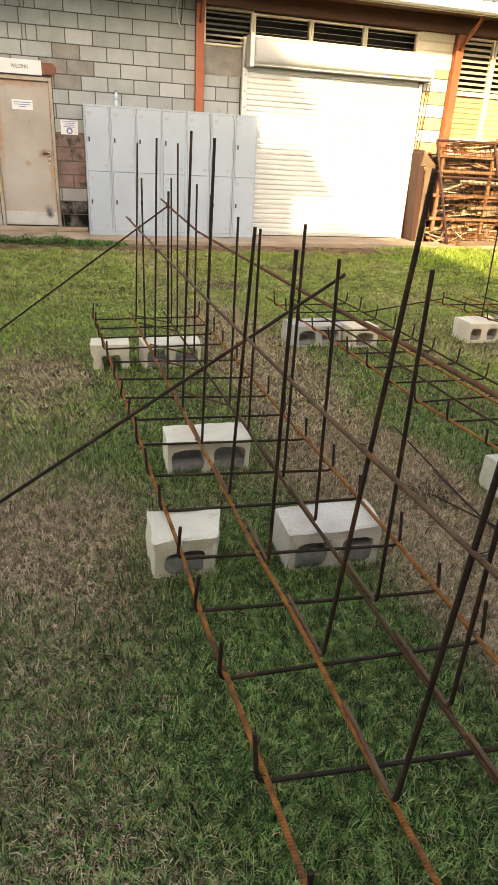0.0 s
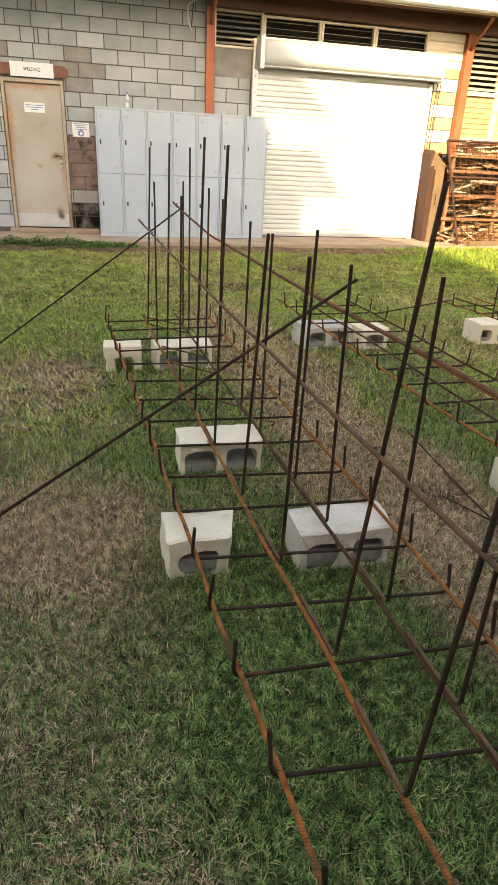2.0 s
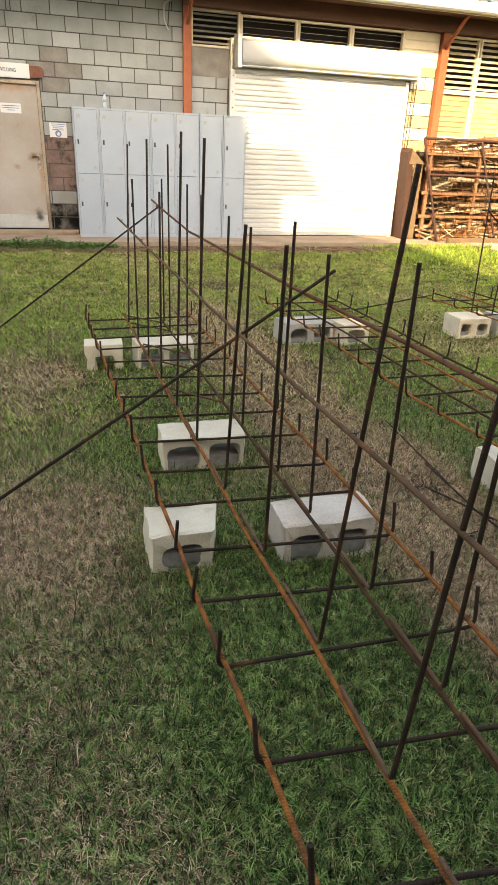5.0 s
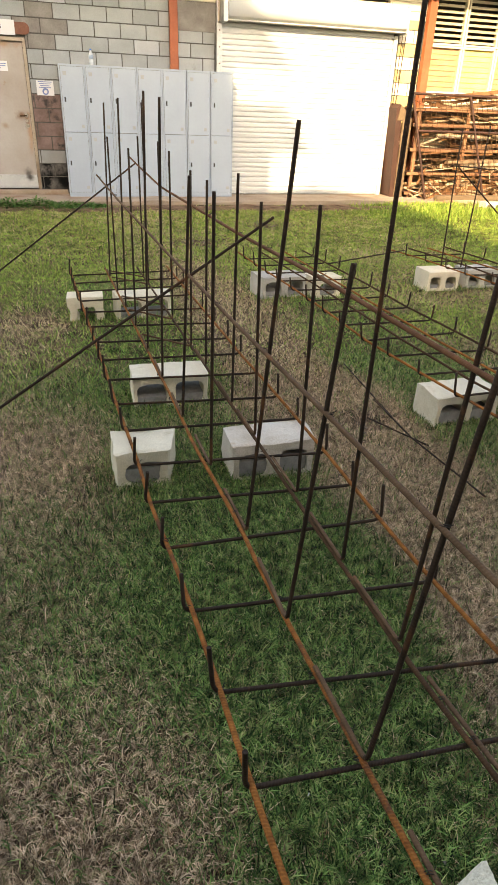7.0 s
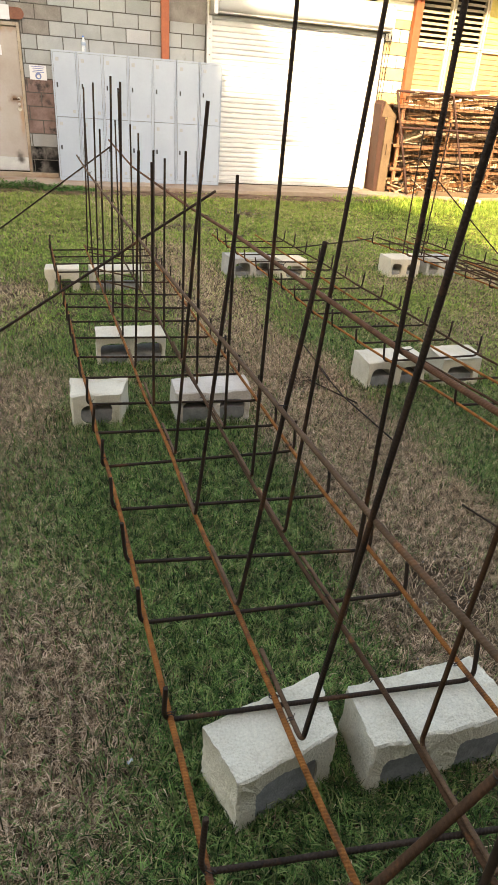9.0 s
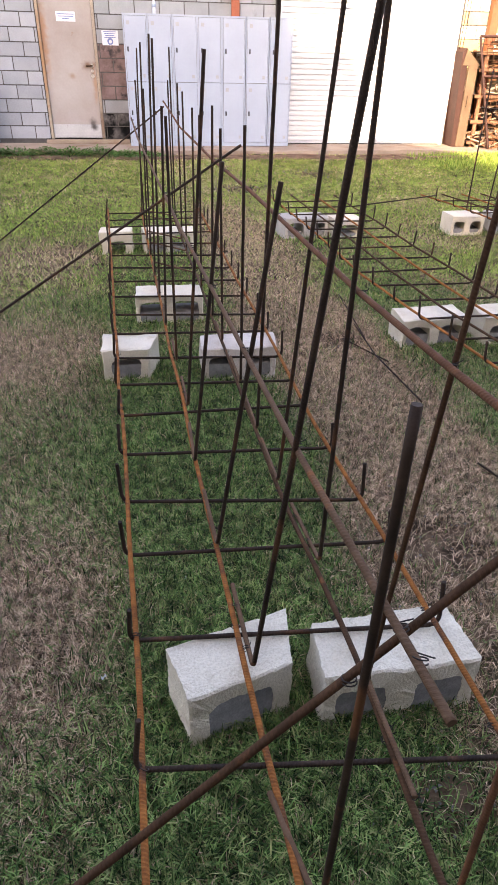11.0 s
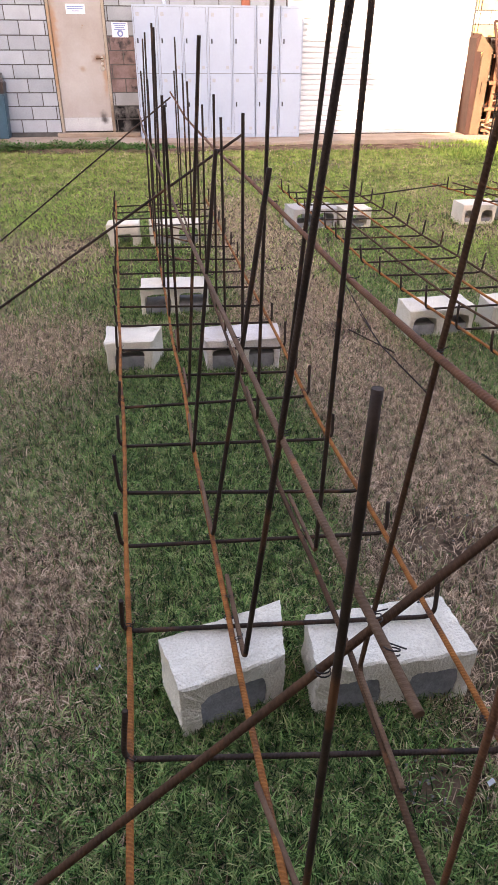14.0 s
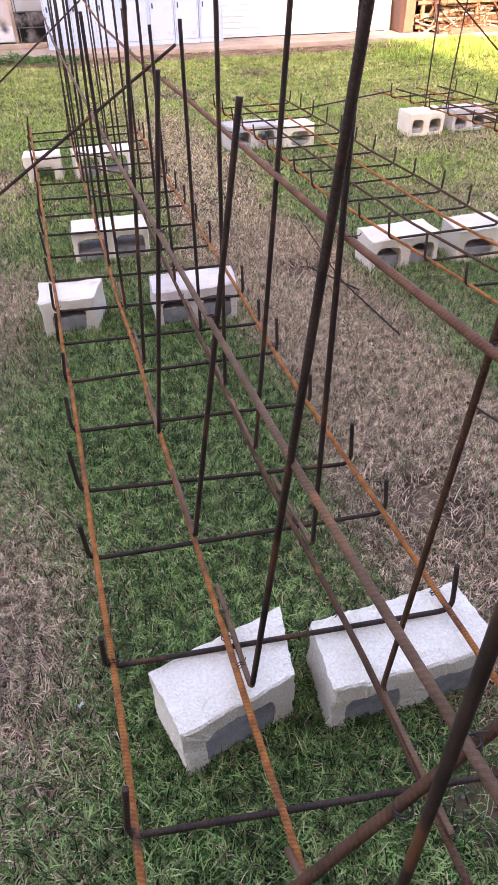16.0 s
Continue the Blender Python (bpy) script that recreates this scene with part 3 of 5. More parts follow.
def hollow_block(label, bl, fl, fr, br, h=0.19, cores=2, fill=0.45, tint=None, wear=0.004, slope=0.0, hole=0.60, group="concrete blocks under the cages", rough=1):
    """A hollow concrete block on its side, its cores facing the front edge; the four corners of its plan are given."""
    corners = [np.array(c) for c in (bl, fl, fr, br)]
    mid = sum(corners) / 4
    bl, fl, fr, br = [c - mid for c in corners]

    def place(u, w, v):
        p = fl * (1 - u) * (1 - v) + fr * u * (1 - v) + bl * (1 - u) * v + br * u * v
        z = h * w * (1 - slope * u)
        q = Vector((p[0], p[1], z))
        return q + jitter(q + Vector((mid[0], mid[1], 0)), wear) + jitter(q + Vector((mid[0], mid[1], 0)), wear * 0.6, 60) + (jitter(q + Vector((mid[0], mid[1], 0)), 0.0022, 150) if rough > 1 else Vector())

    angs = [i * math.pi / (12 * rough) for i in range(24 * rough)]
    depth = [0.0, 0.06, 0.28, 0.5, 0.72, 0.94, 1.0] if rough == 1 else [0.0, 0.03] + [0.03 + 0.94 * k / 16 for k in range(1, 17)] + [1.0]
    low, centre = (0.11, 0.99) if rough == 1 else (0.03, 0.90)
    verts, faces = [], []
    fills = []
    for c in range(cores):
        u0, u1 = c / cores, (c + 1) / cores
        start = len(verts)
        for v in depth:
            inset = 0.950 if v in (0.0, 1.0) else 1.0
            for a in angs:
                ca, sa = math.cos(a), math.sin(a)
                k = 1 / max(abs(ca), abs(sa))
                ox, oz = ca * k, sa * k
                if not (c > 0 and ox < -0.999) and not (c < cores - 1 and ox > 0.999):
                    ox = ox * inset
                verts.append(place(u0 + (u1 - u0) * (ox + 1) / 2, (oz * inset + 1) / 2, v))
            for a in angs:
                ca, sa = math.cos(a), math.sin(a)
                k = (abs(ca) ** 4.5 + abs(sa) ** 4.5) ** (-1 / 4.5)
                flare = hole + 0.04 * abs(v - 0.5) * 2
                verts.append(place(u0 + (u1 - u0) * (ca * k * flare + 1) / 2, (sa * k * (flare - low) + centre) / 2, v))
        n = 24 * rough
        ring = lambda d, inner, i: start + d * 2 * n + (n if inner else 0) + i % n
        last = len(depth) - 1
        for i in range(n):
            faces.append((ring(0, 0, i), ring(0, 0, i + 1), ring(0, 1, i + 1), ring(0, 1, i)))
            faces.append((ring(last, 0, i + 1), ring(last, 0, i), ring(last, 1, i), ring(last, 1, i + 1)))
            for d in range(last):
                faces.append((ring(d, 1, i), ring(d, 1, i + 1), ring(d + 1, 1, i + 1), ring(d + 1, 1, i)))
                a0, a1 = math.cos(angs[i]), math.cos(angs[(i + 1) % n])
                inner_right = c < cores - 1 and min(a0, a1) > 0.70
                inner_left = c > 0 and max(a0, a1) < -0.70
                if not inner_right and not inner_left:
                    faces.append((ring(d, 0, i + 1), ring(d, 0, i), ring(d + 1, 0, i), ring(d + 1, 0, i + 1)))
        fills.append((u0, u1))
    ob = new("concrete_block", link_mesh("concrete_block", verts, faces, tint or M_BLOCK))
    ob.location = (mid[0], mid[1], -0.006)
    tagged(ob, label, "concrete block", group)
    if fill:
        for u0, u1 in fills:
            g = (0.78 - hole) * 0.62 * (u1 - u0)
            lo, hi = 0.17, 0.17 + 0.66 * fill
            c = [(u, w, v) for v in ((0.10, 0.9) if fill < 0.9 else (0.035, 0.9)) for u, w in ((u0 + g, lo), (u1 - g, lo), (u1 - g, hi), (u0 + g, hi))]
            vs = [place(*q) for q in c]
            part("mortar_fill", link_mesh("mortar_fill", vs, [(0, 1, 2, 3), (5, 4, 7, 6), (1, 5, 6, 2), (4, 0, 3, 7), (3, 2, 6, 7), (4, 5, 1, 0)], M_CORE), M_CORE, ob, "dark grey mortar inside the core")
    return ob


hollow_block("broken pale concrete block with a single core", (-0.083, 4.19), (-0.082, 3.995), (0.120, 3.995), (0.172, 4.165), cores=1, fill=0.62, wear=0.007)
hollow_block("tan-stained concrete block with two half-filled cores", (0.357, 4.135), (0.357, 3.955), (0.690, 3.955), (0.708, 4.145), fill=0.6, hole=0.66, tint=M_BLOCK_TAN, wear=0.006)
hollow_block("pale concrete block with two cores, under the cage bars", (0.071, 4.908), (0.063, 4.705), (0.428, 4.712), (0.440, 4.905), fill=0.42, hole=0.74)
hollow_block("broken pale block with a wedge-shaped top under orange bars", (0.127, 2.350), (0.168, 2.210), (0.392, 2.272), (0.408, 2.428), cores=1, fill=0.95, wear=0.0045, rough=3, h=0.182)
hollow_block("long pale concrete block carrying the cage bars", (0.455, 2.376), (0.450, 2.220), (0.800, 2.222), (0.782, 2.392), fill=0.95, wear=0.0045, rough=3, h=0.182)
hollow_block("pale concrete block with rounded corners beneath a flat cage", (1.388, 4.40), (1.385, 4.195), (1.735, 4.22), (1.735, 4.42), fill=0.55, wear=0.006, hole=0.68)
hollow_block("pale concrete block with cores facing out, beside another", (1.835, 4.40), (1.815, 4.20), (2.06, 4.20), (2.10, 4.42), cores=1, fill=0.5)
hollow_block("dusty grey concrete block with two open cores", (1.245, 6.82), (1.28, 6.58), (1.655, 6.60), (1.625, 6.84), fill=0.35, hole=0.68, tint=M_BLOCK_OLD)
hollow_block("pale concrete block tucked under cage bars", (1.66, 6.72), (1.69, 6.50), (1.93, 6.54), (1.90, 6.74), cores=1, fill=0.3)
hollow_block("pale concrete block with two cores under a flat cage with uprights", (2.744, 6.82), (2.735, 6.58), (3.03, 6.57), (3.075, 6.84), fill=0.35)
hollow_block("grey concrete block with two cores under a flat cage with uprights", (3.13, 6.82), (3.12, 6.60), (3.44, 6.60), (3.45, 6.82), fill=0.35, tint=M_BLOCK_OLD)
stub = bmesh.new()
outline = [(-0.115, 0.0), (-0.03, 0.0), (-0.035, 0.03), (-0.052, 0.06), (-0.048, 0.112), (0.06, 0.118), (0.075, 0.085), (0.07, 0.02), (0.10, 0.0), (0.135, 0.0), (0.125, 0.08), (0.13, 0.188), (-0.112, 0.190), (-0.116, 0.13), (-0.098, 0.10), (-0.095, 0.05)]
front = [stub.verts.new(Vector((x, -0.085, z)) + jitter((x, 0, z), 0.006)) for x, z in outline]
back = [stub.verts.new(Vector((x + 0.005, 0.085, z)) + jitter((x, 1, z), 0.006)) for x, z in outline]
stub.faces.new(front)
stub.faces.new(back[::-1])
for a in range(len(outline)):
    c = (a + 1) % len(outline)
    stub.faces.new((front[a], back[a], back[c], front[c]))
bmesh.ops.recalc_face_normals(stub, faces=list(stub.faces))
bmesh.ops.bevel(stub, geom=list(stub.edges), offset=0.004, segments=1, affect="EDGES")
stub_ob = tagged(part("concrete_block", stub, M_BLOCK), "broken pale concrete block with its web still upright", "concrete block", "concrete blocks under the cages")
stub_ob.location = (-0.088, 6.31, -0.006)
hollow_block("pale concrete block with two cores under tall starter bars", (0.110, 6.38), (0.130, 6.19), (0.495, 6.21), (0.505, 6.39), fill=0.3, hole=0.76)
hollow_block("sunlit pale concrete block on the grass by the slab", (6.72, 11.70), (6.72, 11.50), (7.02, 11.46), (7.04, 11.66), h=0.13, fill=0.3, group="loose blocks")
hollow_block("brown-stained grey concrete block on the grass", (0.80, 1.98), (0.79, 1.80), (1.12, 1.78), (1.14, 1.96), fill=0.5, tint=M_BLOCK_OLD, group="loose blocks")

def block_edge(x, y):
    """1 close outside a block's foot, where the mower does not reach."""
    k = np.zeros_like(x)
    for ob in bpy.data.objects:
        if ob.name.startswith("concrete_block") and ob.parent is None and ob.location.y < 7.5:
            dx = np.maximum(np.abs(x - ob.location.x) - ob.dimensions.x / 2, 0)
            dy = np.maximum(np.abs(y - ob.location.y) - ob.dimensions.y / 2, 0)
            d = np.hypot(dx, dy)
            k = np.maximum(k, np.where((d > 0.0) & (d < 0.07), 1 - d / 0.09, 0))
    return k


bpy.context.view_layer.update()
blades("lawn_tufts", "longer green grass tufts at the feet of the blocks", 300000, (-0.5, 3.7), (1.7, 7.1), lambda x, y: 0.38 * block_edge(x, y), (0.030, 0.070), (0.0022, 0.0042), 0.85, M_GRASS)

# ---------------------------------------------------------------- first cage, with starter bars, rails and braces
cage = thing("rebar_cage", "rusty footing cage with tall starter bars resting on concrete blocks", "rebar cage", at=(0.3, 4.0, 0.0))
CAGE_INV = Matrix.Translation((-0.3, -4.0, 0.0))


def in_cage(name, mesh, label=""):
    mesh.transform(CAGE_INV)
    return part(name, mesh, None, cage, label)


def lerp_line(y, ys, xs):
    return float(np.interp(y, ys, xs))


def L1(y):
    return lerp_line(y, [1.0, 1.98, 2.2, 2.5, 2.9, 3.15, 3.4, 3.64, 3.91, 6.85, 7.0], [0.11, 0.080, 0.074, 0.060, 0.0415, 0.029, 0.018, 0.001, -0.009, -0.150, -0.157])


def L2(y):
    return lerp_line(y, [1.0, 1.92, 2.1, 2.22, 2.35, 2.55, 2.8, 3.0, 3.25, 3.42, 3.65, 3.9, 4.2, 4.8, 7.1], [0.345, 0.306, 0.296, 0.290, 0.285, 0.272, 0.258, 0.251, 0.243, 0.240, 0.229, 0.217, 0.208, 0.188, 0.109])


def L3(y):
    return lerp_line(y, [1.0, 1.9, 2.18, 2.37, 2.55, 2.85, 3.1, 3.36, 3.6, 3.8, 4.04, 7.0], [0.55, 0.524, 0.521, 0.510, 0.500, 0.477, 0.469, 0.463, 0.460, 0.455, 0.443, 0.362])


def L4(y):
    return lerp_line(y, [1.0, 1.95, 2.1, 2.23, 2.4, 2.6, 2.83, 3.06, 3.33, 3.6, 3.86, 4.1, 4.4, 7.0], [0.78, 0.733, 0.731, 0.728, 0.720, 0.710, 0.695, 0.687, 0.676, 0.671, 0.671, 0.667, 0.653, 0.598])


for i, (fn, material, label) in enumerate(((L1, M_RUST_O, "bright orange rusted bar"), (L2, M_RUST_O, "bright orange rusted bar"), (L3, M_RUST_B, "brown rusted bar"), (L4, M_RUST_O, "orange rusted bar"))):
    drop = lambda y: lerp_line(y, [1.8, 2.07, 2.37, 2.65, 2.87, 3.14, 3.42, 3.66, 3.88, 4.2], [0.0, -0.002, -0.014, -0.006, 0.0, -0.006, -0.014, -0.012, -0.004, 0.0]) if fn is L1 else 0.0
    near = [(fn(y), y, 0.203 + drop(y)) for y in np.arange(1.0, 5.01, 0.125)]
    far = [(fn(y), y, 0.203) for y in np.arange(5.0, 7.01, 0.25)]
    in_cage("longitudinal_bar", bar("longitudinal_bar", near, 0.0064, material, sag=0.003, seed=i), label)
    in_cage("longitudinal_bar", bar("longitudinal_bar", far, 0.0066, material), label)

CROSS_Z = {2.073: 0.196, 2.374: 0.183, 2.647: 0.187, 2.865: 0.196, 3.136: 0.182, 3.424: 0.166, 3.664: 0.174, 3.884: 0.192}
CROSS = [1.52, 1.79, 2.073, 2.374, 2.647, 2.865, 3.136, 3.424, 3.664, 3.884, 4.17, 4.43, 4.71, 4.98, 5.265, 5.545, 5.85, 6.11, 6.36, 6.60, 6.85]
for i, y in enumerate(CROSS):
    yr = y - 0.055 + 0.018 * math.sin(i * 2.1)
    if y > 6:
        yr = y + 0.05
    zl, zr = 0.105 + 0.014 * math.sin(i * 1.7), 0.095 + 0.016 * math.sin(i * 2.9)
    x0, x1 = L1(y) - 0.014, L4(yr) + 0.014
    zc = CROSS_Z.get(y, 0.188)
    pts = [(x0 + 0.004 + 0.010 * math.sin(i), y + 0.015 + 0.02 * math.sin(i * 1.3), zc + zl), (x0, y, zc), (x1, yr, 0.188), (x1 + 0.004, yr + 0.025, 0.188 + zr)]
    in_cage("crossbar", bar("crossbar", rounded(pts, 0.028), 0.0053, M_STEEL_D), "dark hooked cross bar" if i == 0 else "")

# starter bars: foot, tip, direction of the foot's short leg along the cage
STARTERS = [
    ((0.331, 1.815), (0.362, 1.860, 1.015), 1), ((L2(2.25) + 0.014, 2.250), (0.423, 2.234, 1.342), 1), ((L2(2.62) + 0.003, 2.622), (0.404, 2.655, 1.069), 1),
    ((L2(3.02) - 0.004, 3.014), (0.340, 3.052, 1.055), 1), ((L2(3.40) + 0.013, 3.400), (0.331, 3.375, 1.290), 1), ((L2(3.80) + 0.014, 3.800), (0.235, 3.765, 1.105), 1),
    ((L2(4.19), 4.190), (0.236, 4.130, 1.115), 1), ((L2(4.62), 4.620), (0.226, 4.660, 1.346), 1), ((L2(5.02), 5.020), (0.222, 5.090, 1.376), 1),
    ((L2(5.42), 5.420), (0.182, 5.460, 1.130), 1), ((L2(5.83), 5.830), (0.184, 5.890, 1.358), 1), ((L2(6.22), 6.220), (0.140, 6.250, 1.155), 1), ((L2(6.66), 6.660), (0.165, 6.690, 1.341), 1),
    ((0.530, 1.795), (0.496, 1.795, 1.250), -1), ((L3(2.18) + 0.002, 2.185), (0.621, 2.225, 1.277), -1), ((L3(2.54) + 0.017, 2.540), (0.550, 2.560, 1.720), 1),
    ((L3(2.88) + 0.003, 2.880), (0.597, 2.900, 1.740), 1), ((L3(3.19) + 0.003, 3.190), (0.504, 3.205, 1.760), 1), ((L3(3.55) + 0.006, 3.550), (0.472, 3.560, 1.095), 1),
    ((L3(3.97), 3.970), (0.446, 4.000, 1.050), 1), ((L3(4.28), 4.280), (0.448, 4.300, 1.110), 1), ((L3(4.74), 4.740), (0.432, 4.750, 1.047), 1), ((L3(5.06), 5.060), (0.424, 5.070, 1.060), 1),
    ((L3(5.56), 5.560), (0.408, 5.575, 1.115), 1), ((L3(5.89), 5.890), (0.398, 5.900, 1.148), 1), ((L3(6.44), 6.440), (0.382, 6.450, 1.347), 1), ((L3(6.66), 6.660), (0.373, 6.665, 1.148), 1),
]
for i, ((fx, fy), tip, way) in enumerate(STARTERS):
    leg = 0.18 if i == 0 else 0.24
    fn = L2 if fx < 0.42 else L3
    side = 0.016 if fx > fn(fy) + 0.008 else 0.004
    lift = 0.0 if side > 0.01 else 0.0105
    if i == 0:
        side, lift = -0.013, 0.0
    pts = [(fn(fy + way * leg) + side, fy + way * leg, 0.206 + lift), (fx, fy, 0.204 + lift), tip]
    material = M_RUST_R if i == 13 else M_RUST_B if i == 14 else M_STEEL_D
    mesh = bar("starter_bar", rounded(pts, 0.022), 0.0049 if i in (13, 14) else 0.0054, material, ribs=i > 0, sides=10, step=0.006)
    mesh.materials.append(M_RUST_P)
    low = [v.co.z < 0.222 for v in mesh.vertices]
    for face in mesh.polygons:
        if low[face.vertices[0]]:
            face.material_index = 1
    in_cage("starter_bar", mesh, "tall dark bar bent along the cage" if i == 0 else "")

RAIL_A = [(0.092, 6.80, 0.892), (0.132, 5.70, 0.860), (0.212, 4.50, 0.800), (0.262, 3.65, 0.772), (0.333, 2.63, 0.742), (0.363, 2.24, 0.728), (0.400, 1.75, 0.730)]
RAIL_B = [(0.345, 6.95, 1.000), (0.372, 6.60, 0.960), (0.402, 5.87, 0.908), (0.452, 4.28, 0.903), (0.486, 3.55, 0.908), (0.546, 2.55, 0.884), (0.568, 2.20, 0.886), (0.602, 1.80, 0.890), (0.630, 1.45, 0.893)]
for path, r, material in ((RAIL_A, 0.0055, M_RUST_P), (RAIL_B, 0.0060, M_RUST_R)):
    in_cage("rail", bar("rail", path, r, material), "rusted rail tied to the starter bars")
for path in (((-1.07, 4.062, -0.02), (0.553, 4.190, 0.974)), ((-1.10, 6.42, -0.02), (0.335, 6.56, 0.985)), ((-0.49, 1.735, 0.0), (0.93, 1.955, 1.135))):
    in_cage("brace", bar("brace", path, 0.0055, M_STEEL_D if path[0][1] > 2 else M_RUST_B), "slanting brace pushed into the ground")


def ring_path(r, turns=1.7, rise=0.006):
    n = 22
    return [(r * math.cos(2 * math.pi * turns * i / n), (i / n - 0.5) * rise * 2, r * math.sin(2 * math.pi * turns * i / n)) for i in range(n + 1)] + [(r + 0.003, rise, r * 0.3), (r + 0.006, rise + 0.003, r + 0.003)]


TIE = bar("tie_wire", ring_path(0.0125), 0.0014, M_WIRE, ribs=False, sides=5)


def tie(x, y, z, tilt, turn, scale=1.0, holder=None, origin=(0.3, 4.0, 0.0)):
    ob = part("tie_wire", TIE, None, holder or cage, "", Matrix.Translation((x - origin[0], y - origin[1], z - origin[2])) @ pose(0, 0, 0, tilt, 0, turn) @ Matrix.Scale(scale, 4))
    return ob


for i, y in enumerate(CROSS[:16]):
    for fn in (L1, L2, L3, L4):
        if (i * 7 + int(fn(3) * 100)) % 4 < 3:
            tie(fn(y), y - 0.02 * abs(fn(y)), 0.198, 35 + 23 * math.sin(i * 3 + fn(y) * 40), 40 * math.sin(i * 5 + fn(2) * 9), 0.78)
for (fx, fy), tip, way in STARTERS[:22]:
    rail = RAIL_A if fx < 0.42 else RAIL_B
    ys = [p[1] for p in rail][::-1]
    rx, rz = float(np.interp(fy, ys, [p[0] for p in rail][::-1])), float(np.interp(fy, ys, [p[2] for p in rail][::-1]))
    tie(rx + 0.004, fy + 0.01, rz, 60, 25 * math.sin(fy * 9), 0.68)
for fn, ys in ((L2, (2.30, 2.42, 2.70, 2.80, 3.1, 3.2, 3.5, 3.6)), (L3, (1.95, 2.08, 2.62, 2.72, 2.96, 3.05, 3.3, 3.38))):
    for y in ys:
        tie(fn(y) + 0.008, y, 0.204, 4, 10 * math.sin(y * 20), 0.68)
tie(0.395, 1.87, 0.728, 60, 30, 0.68)
tie(0.340, 1.86, 0.662, 70, 20, 0.68)

# ---------------------------------------------------------------- flat cages farther off
def flat_cage(label, xl, xr, y0, y1, step, seed, longs=4, z=0.215, lean=0.0):
    holder = thing("rebar_cage", label, "rebar cage", at=((xl(y0) + xr(y0)) / 2, (y0 + y1) / 2, 0))
    inv = Matrix.Translation(-Vector(holder.location))

    def add(name, me, lab=""):
        me.transform(inv)
        part(name, me, None, holder, lab)

    r = random.Random(seed)
    for k in range(longs):
        s = k / (longs - 1)
        add("longitudinal_bar", bar("longitudinal_bar", [(xl(y) * (1 - s) + xr(y) * s + r.uniform(-0.006, 0.006), y, z + r.uniform(-0.004, 0.004)) for y in np.linspace(y0, y1, 9)], 0.0062, M_RUST_O if k in (0, 2) else M_RUST_B, ribs=False), "orange rusted bar" if k == 0 else "")
    y = y0 + 0.1
    while y < y1:
        d = r.uniform(-0.02, 0.02)
        pts = [(xl(y) - 0.02 + r.uniform(-0.01, 0.01), y + d, z - 0.014 + 0.10 + r.uniform(-0.02, 0.02)), (xl(y) - 0.012, y + d, z - 0.014), (xr(y) + 0.012, y - d + lean, z - 0.014), (xr(y) + 0.02, y - d + lean + r.uniform(0, 0.02), z - 0.014 + 0.10 + r.uniform(-0.02, 0.02))]
        add("crossbar", bar("crossbar", rounded(pts, 0.028, 3), 0.0055, M_STEEL_D, ribs=False))
        y += step + r.uniform(-0.012, 0.012)
    return holder, add


flat_cage("flat rusty footing cage of hooked cross bars lying on concrete blocks", lambda y: lerp_line(y, [2.4, 3.6, 4.3, 5.0, 6.0, 7.5], [1.62, 1.53, 1.44, 1.375, 1.365, 1.30]), lambda y: lerp_line(y, [2.4, 4.3, 6.1, 7.5], [2.14, 1.985, 1.945, 1.93]), 2.4, 7.45, 0.277, 3)
far_cage, add_far = flat_cage("flat rusty cage with two thin upright bars", lambda y: lerp_line(y, [3.6, 5.4, 6.8, 7.5], [3.22, 3.03, 2.90, 2.78]), lambda y: lerp_line(y, [3.6, 5.4, 7.1, 7.5], [3.78, 3.60, 3.43, 3.40]), 3.8, 7.42, 0.27, 5)
add_far("starter_bar", bar("starter_bar", [(2.895, 6.67, 0.21), (2.965, 6.80, 1.255)], 0.006, M_STEEL_D, ribs=False), "thin dark upright bar")
add_far("starter_bar", bar("starter_bar", [(3.05, 6.61, 0.21), (3.20, 6.78, 1.28)], 0.006, M_STEEL_D, ribs=False))
add_far("brace", bar("brace", [(3.02, 6.88, 0.985), (4.30, 6.90, 0.0)], 0.006, M_STEEL_D, ribs=False), "slanting brace pushed into the ground")
add_far("rail", bar("rail", [(2.93, 6.82, 0.985), (4.9, 6.70, 0.86)], 0.005, M_STEEL_D, ribs=False))
for k in range(7):
    r = random.Random(40 + k)
    xa = 2.95 + r.uniform(0, 0.5)
    stick = new("loose_bar", bar("loose_bar", [(xa, 6.1 + r.uniform(-0.2, 0.2), 0.233 + 0.011 * k), (xa + r.uniform(-0.1, 0.35), 4.3 + r.uniform(-0.3, 0.2), 0.233 + 0.011 * k)], 0.0055, M_RUST_B, ribs=False))
    tagged(stick, "loose rusty bar laid along the flat cage", "steel bar", "loose bars on the flat cage")
link = new("loose_bar", bar("loose_bar", [(1.90, 6.78, 0.234), (2.86, 7.24, 0.236)], 0.0058, M_STEEL_D, ribs=False))
tagged(link, "dark bar laid across from one cage to the next", "steel bar")
for pts in ([(1.300, 5.04, 0.050), (1.235, 4.32, 0.050)], [(1.24, 4.53, 0.052), (1.215, 4.10, 0.054), (1.25, 3.60, 0.052)], [(1.12, 4.33, 0.050), (1.255, 4.02, 0.050)], [(1.27, 3.13, 0.048), (1.36, 2.84, 0.048)]):
    tagged(new("loose_bar", bar("loose_bar", pts, 0.0036, M_STEEL_D, ribs=False)), "thin dark bar lying on dry grass", "steel bar", "bars on the grass")

